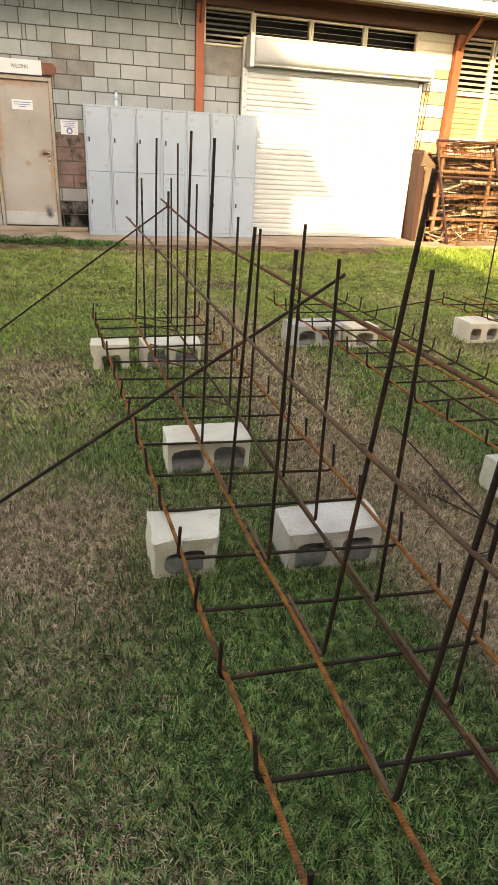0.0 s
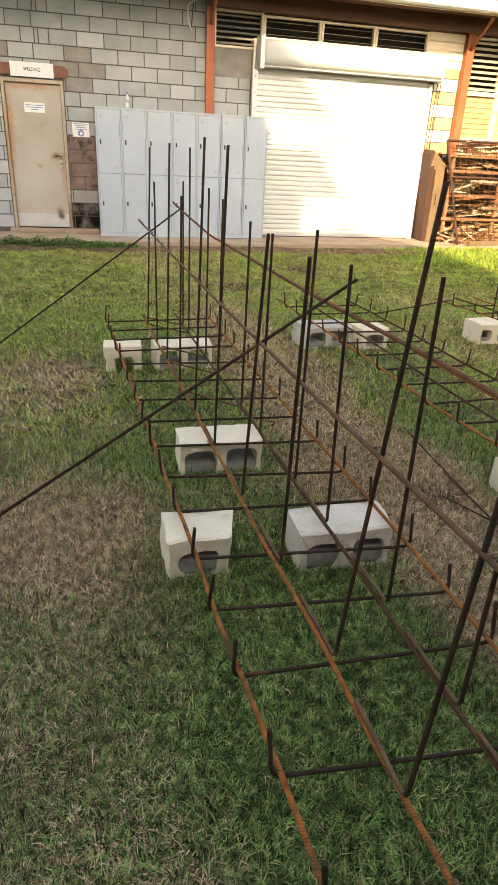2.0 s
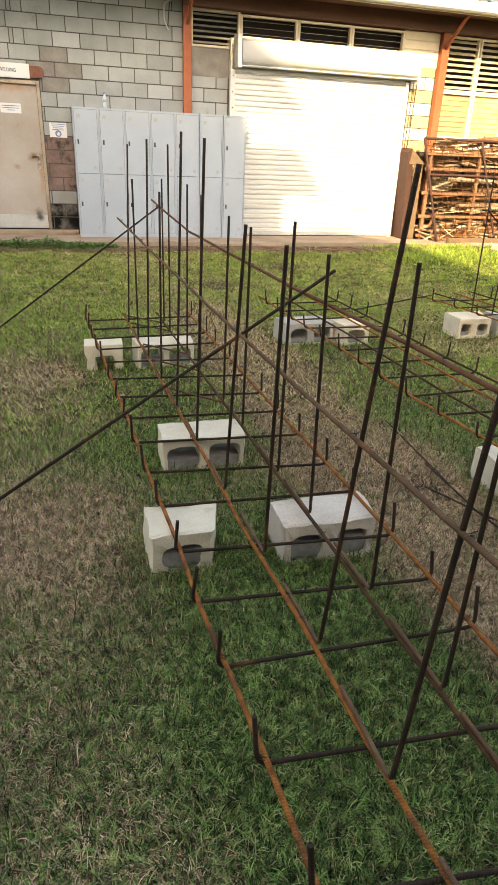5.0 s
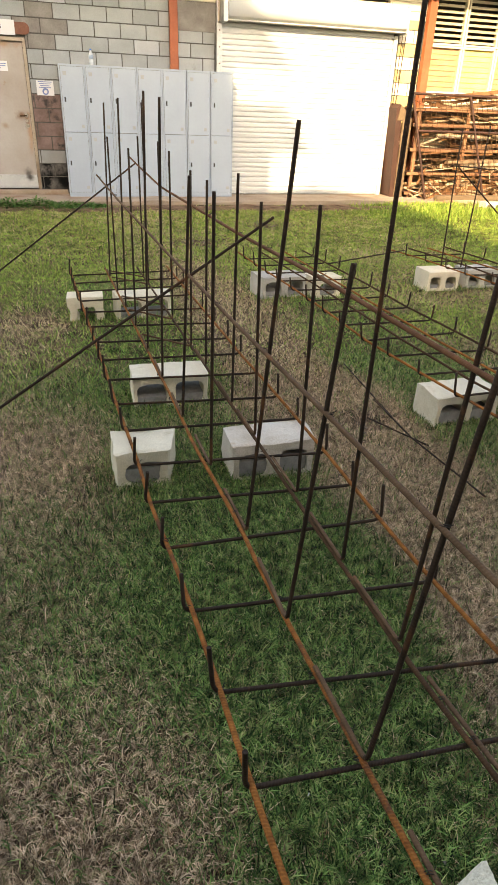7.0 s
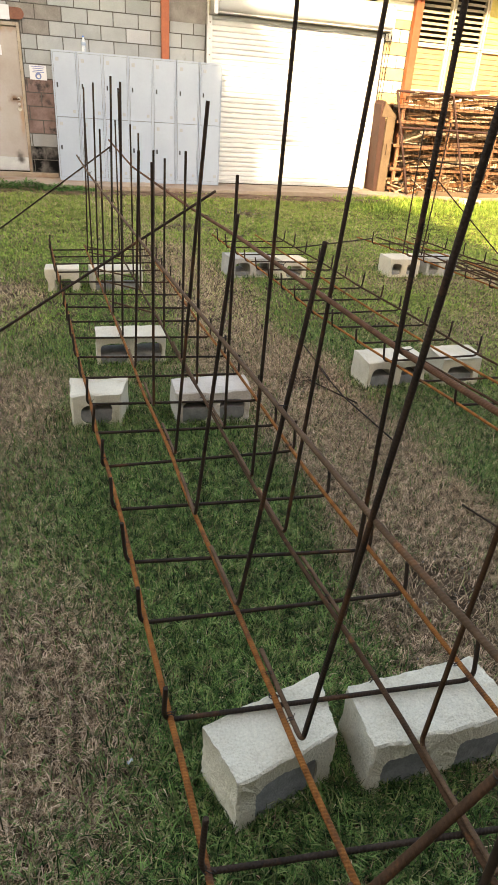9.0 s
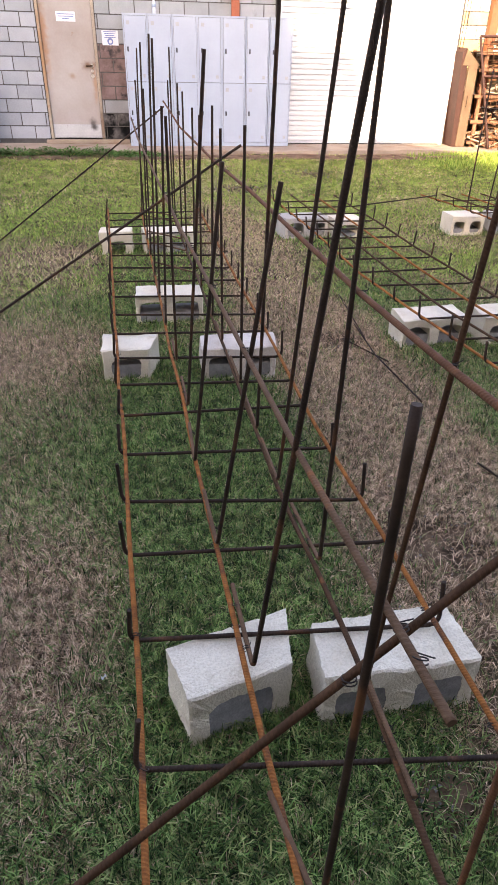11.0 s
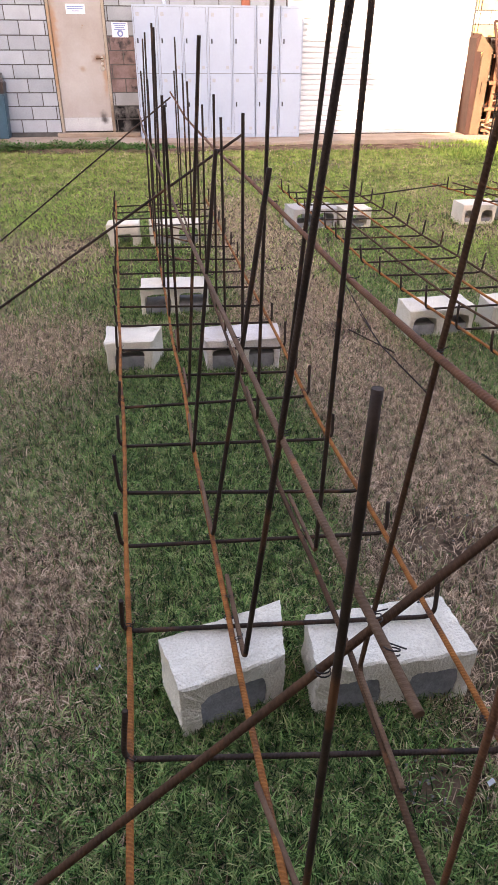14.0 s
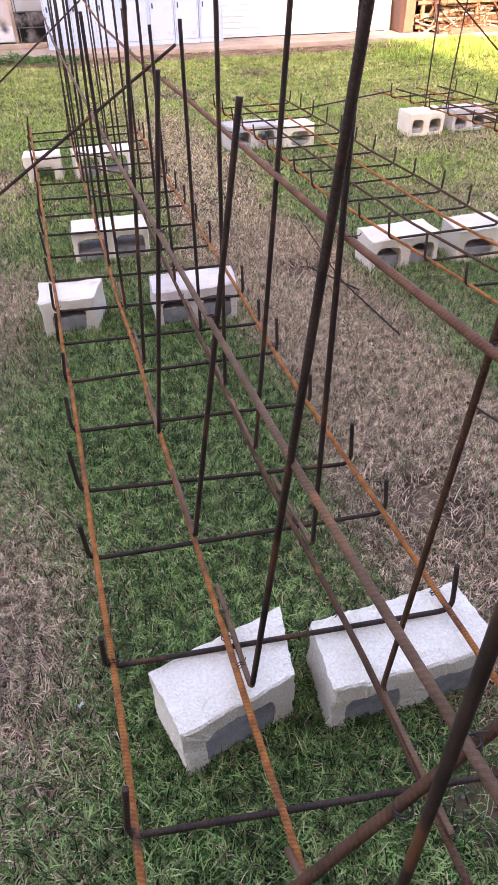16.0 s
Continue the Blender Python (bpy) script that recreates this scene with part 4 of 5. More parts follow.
# ---------------------------------------------------------------- workshop front
WY = 13.137
wall = new("wall_north", None)
bm = boxes([((-7, WY + 0.006, -0.2), (-1.292, WY + 0.2, 3.6)), ((-1.292, WY + 0.006, 2.197), (-0.420, WY + 0.2, 3.6)), ((-0.420, WY + 0.006, -0.2), (1.75, WY + 0.2, 3.6)),
            ((1.75, WY + 0.006, -0.2), (2.44, WY + 0.2, 2.41)), ((5.50, WY + 0.006, -0.2), (6.09, WY + 0.2, 2.77)), ((6.09, WY + 0.006, -0.2), (12.0, WY + 0.2, 1.73)), ((2.44, WY + 0.006, -0.2), (5.50, WY + 0.2, 0.085))])
me = bpy.data.meshes.new("wall_north")
bm.to_mesh(me)
bm.free()
me.materials.append(M_MORTAR)
bpy.data.objects.remove(wall)
wall = tagged(new("wall_north", me), "grey masonry block wall with dark joints", "wall", kind="structure")

# No room is built: black sheets stand in for its darkness.
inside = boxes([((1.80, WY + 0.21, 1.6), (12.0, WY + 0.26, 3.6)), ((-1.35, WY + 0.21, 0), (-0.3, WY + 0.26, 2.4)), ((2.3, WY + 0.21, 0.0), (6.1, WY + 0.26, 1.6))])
tagged(part("backdrop", inside, M_DARK), "near-black sheet put in for shade behind louvres", "interior", kind="structure")
shed = boxes([((-7, WY + 0.2, 0), (-6.8, 21, 3.6)), ((11.8, WY + 0.2, 0), (12, 21, 3.6)), ((-7, 21, 0), (12, 21.2, 6.2))])
tagged(part("wall_shed", shed, M_PLASTER), "plain side and back walls of the workshop", "wall", kind="structure")

slab = box((-7, 12.12, -0.12), (12, WY + 0.006, 0.085), 0.012, 2)
bmesh.ops.subdivide_edges(slab, edges=[e for e in slab.edges if abs(e.verts[0].co.x - e.verts[1].co.x) > 5], cuts=70)
for v in slab.verts:
    if v.co.y < 12.3:
        v.co += jitter(v.co, 0.03, 3.0)
tagged(part("pavement", slab, M_SLAB), "worn reddish concrete apron along the workshop", "pavement", kind="structure")
step = box((-1.36, 12.99, 0.085), (-0.02, WY + 0.004, 0.146), 0.008)
tagged(part("threshold", step, M_SLAB), "low chipped concrete door step", "door step", kind="structure")
soil = bmesh.new()
bmesh.ops.create_grid(soil, x_segments=80, y_segments=8, size=0.5)
for v in soil.verts:
    x, y = v.co.x * 10 + 2.0, v.co.y * 0.90 + 11.78
    edge = 1 - (abs(v.co.y) * 2) ** 2
    v.co = Vector((x, y, 0.005 + 0.070 * edge * (0.55 + 0.45 * noise.noise(Vector((x * 1.3, y * 3, 0)))) + 0.012 * noise.noise(Vector((x * 9, y * 9, 4)))))
tagged(part("soil_edge", soil, M_REDSOIL), "bare reddish soil strip along the slab", "soil", kind="structure")

# posts, beam, eave, gutter and roof
for i, (x0, x1) in enumerate(((1.690, 1.812), (6.020, 6.160), (8.185, 8.310), (10.4, 10.53))):
    post = thing("post_%d" % (i + 1), "red oxide painted steel post on the workshop front", "post", "front posts", at=(x0, 13.02, 0.085), kind="structure")
    part("web", box((0, 0, 0), (x1 - x0, 0.10, 3.36), 0.004), M_ORANGE, post)
    part("flange", box((-0.004, -0.012, 0), (0.014, 0.0, 3.36)), M_ORANGE, post)
    part("bracket", bar("bracket", [(0.06, 0.0, 2.98), (0.06, -0.55, 3.36)], 0.028, M_ORANGE, ribs=False, sides=6), None, post)
tagged(part("beam", box((1.69, 12.985, 3.285), (12, WY + 0.2, 3.50), 0.004), M_BEAM), "dark brown painted eave beam", "beam", kind="structure")
tagged(part("soffit", box((-7, 12.42, 3.50), (12, WY + 0.2, 3.53)), M_BEAM), "dark brown soffit lining under the eave", "soffit", kind="structure")
tagged(part("fascia", box((-7, 12.385, 3.43), (12, 12.42, 3.60), 0.003), M_FRAMEW), "cream fascia board under the gutter", "fascia", kind="structure")
gut = bmesh.new()
prof = [(12.385, 3.57), (12.385, 3.455), (12.36, 3.44), (12.29, 3.44), (12.262, 3.46), (12.262, 3.585), (12.275, 3.588), (12.275, 3.47), (12.372, 3.47), (12.372, 3.57)]
for k, (xa, xb) in enumerate(((-7.0, 1.2), (1.21, 4.55), (4.56, 7.9), (7.91, 12.0))):
    rings = [[gut.verts.new((x, y, z)) for y, z in prof] for x in (xa, xb)]
    for a in range(len(prof)):
        b = (a + 1) % len(prof)
        gut.faces.new((rings[0][a], rings[0][b], rings[1][b], rings[1][a]))
    gut.faces.new(rings[0][::-1])
    gut.faces.new(rings[1])
tagged(part("gutter", gut, M_GUTTER), "white enamelled eave gutter with joints", "gutter", kind="structure")
roof = bmesh.new()
xs = np.arange(-7.2, 12.2, 0.03)
row = [[roof.verts.new((x, y, z + 0.014 * math.cos(x * 2 * math.pi / 0.19))) for x in xs] for y, z in ((12.30, 3.60), (21.2, 6.30))]
for a in range(len(xs) - 1):
    roof.faces.new((row[0][a], row[0][a + 1], row[1][a + 1], row[1][a]))
tagged(part("roof", roof, M_ROOF), "grey ribbed steel roof sheeting", "roof", kind="structure")

# door with its frame, plate and handles
door = thing("door_1", "stained beige workshop door with a metal kick plate", "door", at=(-0.85, WY, 0.146), kind="structure")
part("frame", boxes([((-0.438, -0.012, 0), (-0.395, 0.09, 2.05)), ((0.385, -0.012, 0), (0.428, 0.09, 2.05)), ((-0.395, -0.012, 2.0), (0.385, 0.09, 2.05))], 0.004), M_DFRAME, door)
leaf = part("leaf", box((-0.391, 0.022, 0.012), (0.381, 0.062, 1.995), 0.003), M_DOOR, door)
part("kick_plate", box((-0.388, 0.017, 0.02), (0.378, 0.0225, 0.215), 0.001), M_KICK, leaf, "scuffed metal kick plate")
hd = part("handle", bar("handle", rounded([(0.325, 0.02, 1.045), (0.325, -0.035, 1.045), (0.235, -0.04, 1.04)], 0.02), 0.010, M_RUST_B, ribs=False, sides=10), None, leaf, "dull lever handle")
for z, r in ((1.045, 0.026), (0.975, 0.022), (0.905, 0.030)):
    b = bmesh.new()
    bmesh.ops.create_cone(b, cap_ends=True, segments=20, radius1=r, radius2=r * 0.8, depth=0.014, matrix=pose(0.325, 0.015, z, 90))
    part("lock_rose", b, M_CHROME, leaf)


def text_part(body, size, loc, material, parent, name="lettering", label="", extrude=0.0008, sx=1.0):
    cu = bpy.data.curves.new(name, "FONT")
    cu.body, cu.size, cu.extrude, cu.align_x, cu.align_y = body, size, extrude, "CENTER", "CENTER"
    cu.offset = 0.0008
    tmp = new("tmp_text", cu)
    me = bpy.data.meshes.new_from_object(tmp.evaluated_get(bpy.context.evaluated_depsgraph_get()))
    bpy.data.objects.remove(tmp)
    me.materials.clear()
    me.materials.append(material)
    me.transform(pose(*loc, 90, 0, 0) @ Matrix.Diagonal((sx, 1, 1, 1)))
    return part(name, me, None, parent, label)


note = thing("notice", "small white paper notice on the beige door", "notice", at=(-0.85, WY + 0.021, 1.83))
part("sheet", box((-0.145, -0.003, -0.064), (0.143, 0.0, 0.064)), M_WHITE, note)
for k, (z, w) in enumerate(((0.030, 0.125), (0.002, 0.115), (-0.026, 0.05))):
    part("print_line", box((-w, -0.0045, z - 0.005), (w, -0.003, z + 0.005)), M_BLUE, note, "line of blue print")
safe = thing("safety_notice", "white and blue safety notice on soot-stained masonry", "notice", at=(-0.207, WY - 0.001, 1.568))
part("board", box((-0.124, -0.006, -0.098), (0.124, 0.0, 0.098), 0.001), M_WHITE, safe)
for z, w in ((0.080, 0.10), (0.055, 0.085), (0.030, 0.07), (0.006, 0.085)):
    part("print_line", box((-w, -0.008, z - 0.005), (w, -0.006, z + 0.005)), M_BLUE, safe, "line of blue print")
b = bmesh.new()
bmesh.ops.create_cone(b, cap_ends=True, segments=28, radius1=0.046, radius2=0.046, depth=0.003, matrix=pose(0, -0.0075, -0.046, 90))
part("disc", b, M_BLUE, safe, "round navy symbol")
b = bmesh.new()
bmesh.ops.create_cone(b, cap_ends=True, segments=14, radius1=0.026, radius2=0.012, depth=0.003, matrix=pose(0.002, -0.0100, -0.050, 90))
part("disc_mark", b, M_WHITE, safe, "pale mark in the symbol")
sign = thing("door_sign", "white WELDING sign over a rounded brown board", "sign", at=(-0.84, WY - 0.002, 2.305))
oval = bmesh.new()
pts = [(x, z) for x, z in [(-0.44 + 0.07 * math.cos(a), 0.075 * math.sin(a)) for a in np.linspace(math.pi / 2, 3 * math.pi / 2, 9)] + [(0.43 + 0.07 * math.cos(a), 0.075 * math.sin(a)) for a in np.linspace(-math.pi / 2, math.pi / 2, 9)]]
fr = [oval.verts.new((x, -0.02, z)) for x, z in pts]
bk = [oval.verts.new((x, 0.0, z)) for x, z in pts]
oval.faces.new(fr)
oval.faces.new(bk[::-1])
for a in range(len(pts)):
    c = (a + 1) % len(pts)
    oval.faces.new((fr[a], bk[a], bk[c], fr[c]))
part("backing_board", oval, M_OVAL, sign, "rounded reddish-brown backing board")
part("panel", box((-0.298, -0.030, -0.09), (0.298, -0.0205, 0.095), 0.002), M_WHITE, sign)
text_part("WELDING", 0.066, (0.0, -0.0305, 0.004), M_INK, sign, label="black capital letters", sx=0.78)

# lockers
def locker(x, w, lean):
    u = thing("locker", "pale grey two-tier steel locker with small latches", "locker", "row of lockers", at=(x, 12.71, 0.085))
    u.rotation_euler = (0, 0, lean)
    part("body", boxes([((0.002, 0.012, 0), (w - 0.002, 0.40, 1.79))], 0.004), M_LOCKER, u)
    part("stile", boxes([((0.002, 0.0, 0.0), (0.020, 0.0125, 1.79)), ((w - 0.020, 0.0, 0.0), (w - 0.002, 0.0125, 1.79)), ((0.020, 0.0, 0.0), (w - 0.020, 0.0125, 0.055)), ((0.020, 0.0, 1.765), (w - 0.020, 0.0125, 1.79))], 0.001), M_LOCKER, u)
    # Darker sheet behind the door edges, its colour standing for shade in the gaps.
    part("recess", box((0.020, 0.0095, 0.055), (w - 0.020, 0.0128, 1.765)), M_LOCKGAP, u, "dark sheet as shade in the gaps round the doors")
    for z0, z1 in ((0.059, 0.905), (0.912, 1.761)):
        d = part("door", box((0.0245, -0.006, z0), (w - 0.0245, 0.009, z1), 0.0025), M_LOCKER, u)
        part("latch", box((0.050, -0.016, (z0 + z1) / 2 - 0.032), (0.072, -0.006, (z0 + z1) / 2 + 0.032), 0.003), M_BIN, d, "small dark latch")
        part("number_plate_holder", box((0.055, -0.008, z1 - 0.115), (0.105, -0.006, z1 - 0.065), 0.001), M_EMBLEM, d, "small square emblem")
        part("corner_mark", box((w - 0.10, -0.008, z0 + 0.055), (w - 0.055, -0.006, z0 + 0.10), 0.001), M_EMBLEM, d, "small square emblem")


LX = [0.0, 0.366, 0.738, 1.122, 1.497, 1.874, 2.247, 2.620]
for k in range(7):
    locker(LX[k], LX[k + 1] - LX[k] - (0.006 if k > 3 else 0.0), (0.012 if k == 6 else 0.0))

bottle = thing("water_bottle", "clear plastic water bottle with a faded blue label on the lockers", "bottle", at=(0.49, 12.95, 1.875))


def lathe(profile, seg=20):
    bm2 = bmesh.new()
    rings2 = [[bm2.verts.new((r * math.cos(2 * math.pi * k / seg), r * math.sin(2 * math.pi * k / seg), z)) for k in range(seg)] for r, z in profile]
    for a, c in zip(rings2, rings2[1:]):
        for k in range(seg):
            f = bm2.faces.new((a[k], a[(k + 1) % seg], c[(k + 1) % seg], c[k]))
            f.smooth = True
    bm2.faces.new(rings2[0][::-1])
    bm2.faces.new(rings2[-1])
    return bm2


part("bottle_body", lathe([(0.026, 0), (0.032, 0.006), (0.032, 0.07), (0.029, 0.078), (0.032, 0.086), (0.032, 0.14), (0.026, 0.165), (0.013, 0.188), (0.013, 0.20)]), M_BOTTLE, bottle)
part("label_band", lathe([(0.0328, 0.092), (0.0328, 0.135)]), M_LABEL, bottle, "faded blue label band")
part("cap", lathe([(0.0155, 0.198), (0.0155, 0.215), (0.014, 0.218)]), M_CAP, bottle, "blue screw cap")

# roller door
rd = thing("roller_door", "white ribbed roller door, shut, with its round drum cover above", "roller door", at=(2.50, 13.06, 0.085))
slat = bmesh.new()
prof = [(0.0, 0.0), (-0.011, 0.006), (-0.016, 0.020), (-0.016, 0.050), (-0.011, 0.064), (0.0, 0.070), (0.0, 0.076)]
sl = [[slat.verts.new((x, y, z)) for y, z in prof] for x in (0.0, 2.93)]
for a in range(len(prof) - 1):
    slat.faces.new((sl[0][a], sl[1][a], sl[1][a + 1], sl[0][a + 1]))
slat_me = bpy.data.meshes.new("slat")
slat.to_mesh(slat_me)
slat.free()
slat_me.materials.append(M_SHUT)
for k in range(33):
    part("slat", slat_me, None, rd, "", Matrix.Translation((0, 0, 0.05 + 0.076 * k)))
part("bottom_rail", box((0, -0.022, 0.012), (2.93, 0.012, 0.05), 0.004), M_GALV, rd, "galvanised bottom rail")
# Solid black strip coloured as the shade in the slit below the rail.
part("sill_gap", box((0, -0.005, 0.0), (2.93, 0.02, 0.012)), M_DARK, rd, "near-black strip as shade under the door")
drum = bmesh.new()
pr = [(0.02, 0.46), (-0.14, 0.45), (-0.24, 0.40), (-0.285, 0.31), (-0.285, 0.20), (-0.25, 0.13), (-0.20, 0.10), (-0.20, 0.085), (0.02, 0.085)]
dr = [[drum.verts.new((x, y, 2.395 + z)) for y, z in pr] for x in (0.045, 3.03)]
for a in range(len(pr)):
    c = (a + 1) % len(pr)
    f = drum.faces.new((dr[0][a], dr[1][a], dr[1][c], dr[0][c]))
    f.smooth = a in (1, 2, 3, 4)
drum.faces.new(dr[0][::-1])
drum.faces.new(dr[1])
part("drum_cover", drum, M_SHUT, rd, "rounded white drum cover")
part("end_bracket", box((-0.03, -0.25, 2.45), (0.04, 0.02, 2.88), 0.006), M_GALV, rd, "galvanised end bracket")
part("end_bracket", box((3.035, -0.22, 2.46), (3.08, 0.02, 2.84), 0.006), M_GALV, rd)
part("guide", boxes([((-0.085, -0.05, 0), (-0.070, 0.03, 2.85)), ((-0.070, -0.035, 0), (-0.002, 0.03, 2.45))], 0.002), M_GALV, rd, "galvanised guide channel with bolts")
part("guide", box((2.935, -0.035, 0), (3.0, 0.03, 2.45), 0.003), M_SHUT, rd, "white guide channel")
for k in range(11):
    part("bolt", box((-0.048, -0.043, 0.15 + 0.22 * k), (-0.030, -0.035, 0.168 + 0.22 * k), 0.003), M_BEAM, rd)
for k in range(2):
    part("pull_chain", bar("pull_chain", [(3.05 + 0.06 * k, -0.09, 2.45), (3.02 + 0.05 * k, -0.08, 1.2)], 0.006, M_RUST_B, ribs=False, sides=5), None, rd, "thin hanging chain")

# louvres, frames and panels above and beside the roller door
def louvre(name_label, x0, x1, z0, z1, blades_n, blade_mat_, frame_mat, tilt=38, depth=0.085, group="louvre windows", gap_dark=True):
    w = thing("louvre_window", name_label, "louvre window", group, at=(x0, WY, z0), kind="structure")
    W_, H_ = x1 - x0, z1 - z0
    part("frame", boxes([((0, -0.02, 0), (0.035, 0.06, H_)), ((W_ - 0.035, -0.02, 0), (W_, 0.06, H_)), ((0.035, -0.02, 0), (W_ - 0.035, 0.06, 0.03)), ((0.035, -0.02, H_ - 0.03), (W_ - 0.035, 0.06, H_))], 0.003), frame_mat, w)
    bl = box((0.037, -depth / 2, -0.003), (W_ - 0.037, depth / 2, 0.003), 0.001)
    bme = bpy.data.meshes.new("blade")
    bl.to_mesh(bme)
    bl.free()
    bme.materials.append(blade_mat_)
    for k in range(blades_n):
        z = 0.03 + (H_ - 0.06) * (k + 0.5) / blades_n
        part("blade", bme, None, w, "", pose(0, 0.03, z, tilt))
    return w


louvre("dusty grey louvre blades over a cement sheet", 1.815, 2.580, 2.80, 3.285, 6, M_LOUVG, M_FRAMEW, tilt=25)
for x0, x1 in ((2.585, 3.512), (3.517, 4.425), (4.43, 5.365)):
    louvre("dark open louvre window with thin pale blades", x0, x1, 2.955, 3.265, 3, M_LOUVG, M_FRAMEW, tilt=8, depth=0.07)
tagged(part("lintel", box((2.44, WY - 0.004, 2.57), (5.50, WY + 0.2, 2.953)), M_FRAMEW), "cream lintel behind the drum cover", "lintel", kind="structure")
tagged(part("cement_sheet", box((1.815, WY - 0.003, 2.412), (2.435, WY + 0.05, 2.797), 0.003), M_RENDER), "rough brownish cement sheet panel", "wall panel", kind="structure")
for k in range(4):
    tagged(part("weatherboard", box((5.37, WY - 0.012 - 0.004 * (k % 2), 2.775 + 0.127 * k), (6.02, WY + 0.05, 2.898 + 0.127 * k), 0.004), M_FRAMEW), "cream horizontal wall board", "wall board", "wall boards", kind="structure")
bays = [(6.17, 6.80), (6.815, 7.475), (7.49, 8.18), (8.315, 9.0), (9.01, 9.7), (9.71, 10.4)]
for k, (x0, x1) in enumerate(bays):
    solid_up = k >= 2
    louvre("upper louvre window, blades open" if not solid_up else "upper louvre window, blades shut and sunlit", x0, x1, 2.46, 3.27, 9, M_YELLOW if solid_up else M_LOUV, M_FRAMEW, tilt=78 if solid_up else 30, depth=0.10, group="upper louvres")
    louvre("lower louvre window with shut tan blades" if k % 2 == 0 else "lower louvre window with shut yellowed blades", x0, x1, 1.745, 2.455, 8, M_TAN if k % 2 == 0 else M_YELLOW, M_FRAMEW, tilt=80, depth=0.10, group="lower louvres")
tagged(part("window_sill", box((6.16, WY - 0.05, 1.70), (10.5, WY + 0.2, 1.742), 0.004), M_FRAMEW), "cream sill under the louvre windows", "sill", kind="structure")
tagged(part("dado", box((6.165, WY - 0.006, 0.085), (10.5, WY + 0.006, 1.70)), M_WALLB_W), "pale painted wall under the louvres", "wall", kind="structure")

cond = thing("conduit", "grey electrical conduit bent down the wall", "conduit", at=(1.45, WY - 0.02, 3.0))
part("pipe", bar("pipe", rounded([(0.14, 0, 0.5), (0.12, 0, 0.36), (-0.03, 0, 0.30), (-0.035, 0, 0.10), (0.03, 0, -0.03)], 0.06), 0.011, M_GALV, ribs=False, sides=8), None, cond)
part("pipe", bar("pipe", rounded([(0.10, 0, 0.5), (0.05, 0, 0.30), (0.02, 0, -0.02)], 0.06), 0.008, M_BIN, ribs=False, sides=8), None, cond)
lamp = thing("bulkhead_lamp", "round unlit white bulkhead lamp under the eave", "wall lamp", at=(1.62, WY - 0.06, 3.40))
part("cover", lathe([(0.05, -0.035), (0.085, -0.02), (0.085, 0.02), (0.05, 0.04)]), M_WHITE, lamp)
part("bracket", box((-0.02, -0.01, -0.01), (0.02, 0.06, 0.03), 0.003), M_GALV, lamp)

# leaning cabinet door, mesh gate, scrap rack and bin
lean = thing("leaning_cabinet", "red-brown steel cabinet with a fawn board door", "cabinet", at=(5.37, 12.68, 0.085))
sidep = bmesh.new()
pts = [(0.16, 0), (0.235, 0), (0.225, 1.10), (0.17, 1.46), (0.10, 1.40)]
f0 = [sidep.verts.new((x, 0.02, z)) for x, z in pts]
f1 = [sidep.verts.new((x + 0.02, 0.40, z + 0.02)) for x, z in pts]
sidep.faces.new(f0)
sidep.faces.new(f1[::-1])
for a in range(5):
    c = (a + 1) % 5
    sidep.faces.new((f0[a], f1[a], f1[c], f0[c]))
part("carcase", sidep, M_BRDARK, lean)
part("sheet", box((0.23, -0.01, 0.0), (0.395, 0.018, 1.215), 0.004), M_BOARD, lean, "weathered fawn board")
top = bmesh.new()
tri = [(0.13, 1.217), (0.43, 1.217), (0.17, 1.45)]
t0 = [top.verts.new((x, 0.0, z)) for x, z in tri]
t1 = [top.verts.new((x, 0.03, z)) for x, z in tri]
top.faces.new(t0)
top.faces.new(t1[::-1])
for a in range(3):
    c = (a + 1) % 3
    top.faces.new((t0[a], t1[a], t1[c], t0[c]))
part("sloping_top", top, M_BOARD, lean)
part("pull", bar("pull", rounded([(0.285, -0.01, 0.62), (0.285, -0.035, 0.62), (0.285, -0.035, 0.78), (0.285, -0.01, 0.78)], 0.01), 0.006, M_STEEL_D, ribs=False, sides=6), None, lean, "dark wire pull")

gate = thing("mesh_gate", "rusty wire mesh gate leaning against the scrap rack", "mesh gate", at=(5.64, 12.33, 0.085))


def on_gate(u, w):
    return (0.40 * (1 - w) + 2.20 * u + 0.17 * u * (1 - w), 0.20 * w, 1.62 * w)


for a, c in (((0, 0), (0, 1)), ((0.5, 0.04), (0.5, 1)), ((1, 0.05), (1, 1)), ((0, 1), (1, 1)), ((0, 0.66), (1, 0.66))):
    part("frame_bar", bar("frame_bar", [on_gate(*a), on_gate(*c)], 0.021, M_BRDARK, ribs=False, sides=6), None, gate)
for k in range(1, 22):
    part("wire", bar("wire", [on_gate(k / 22, 0.02), on_gate(k / 22, 1)], 0.0044, M_RUST_B, ribs=False, sides=4), None, gate)
for k in range(1, 15):
    part("wire", bar("wire", [on_gate(0, k / 15), on_gate(1, k / 15)], 0.0044, M_RUST_B, ribs=False, sides=4), None, gate)

rack = thing("scrap_rack", "rusty orange steel rack crammed with scrap metal", "rack", at=(5.75, 12.58, 0.085))
for x in (0.08, 1.05, 2.05, 2.75):
    for y in (0.0, 0.46):
        part("upright", box((x, y, 0), (x + 0.05, y + 0.05, 1.45), 0.003), M_RACK, rack)
SHELVES = (0.10, 0.42, 0.80, 1.18, 1.42)
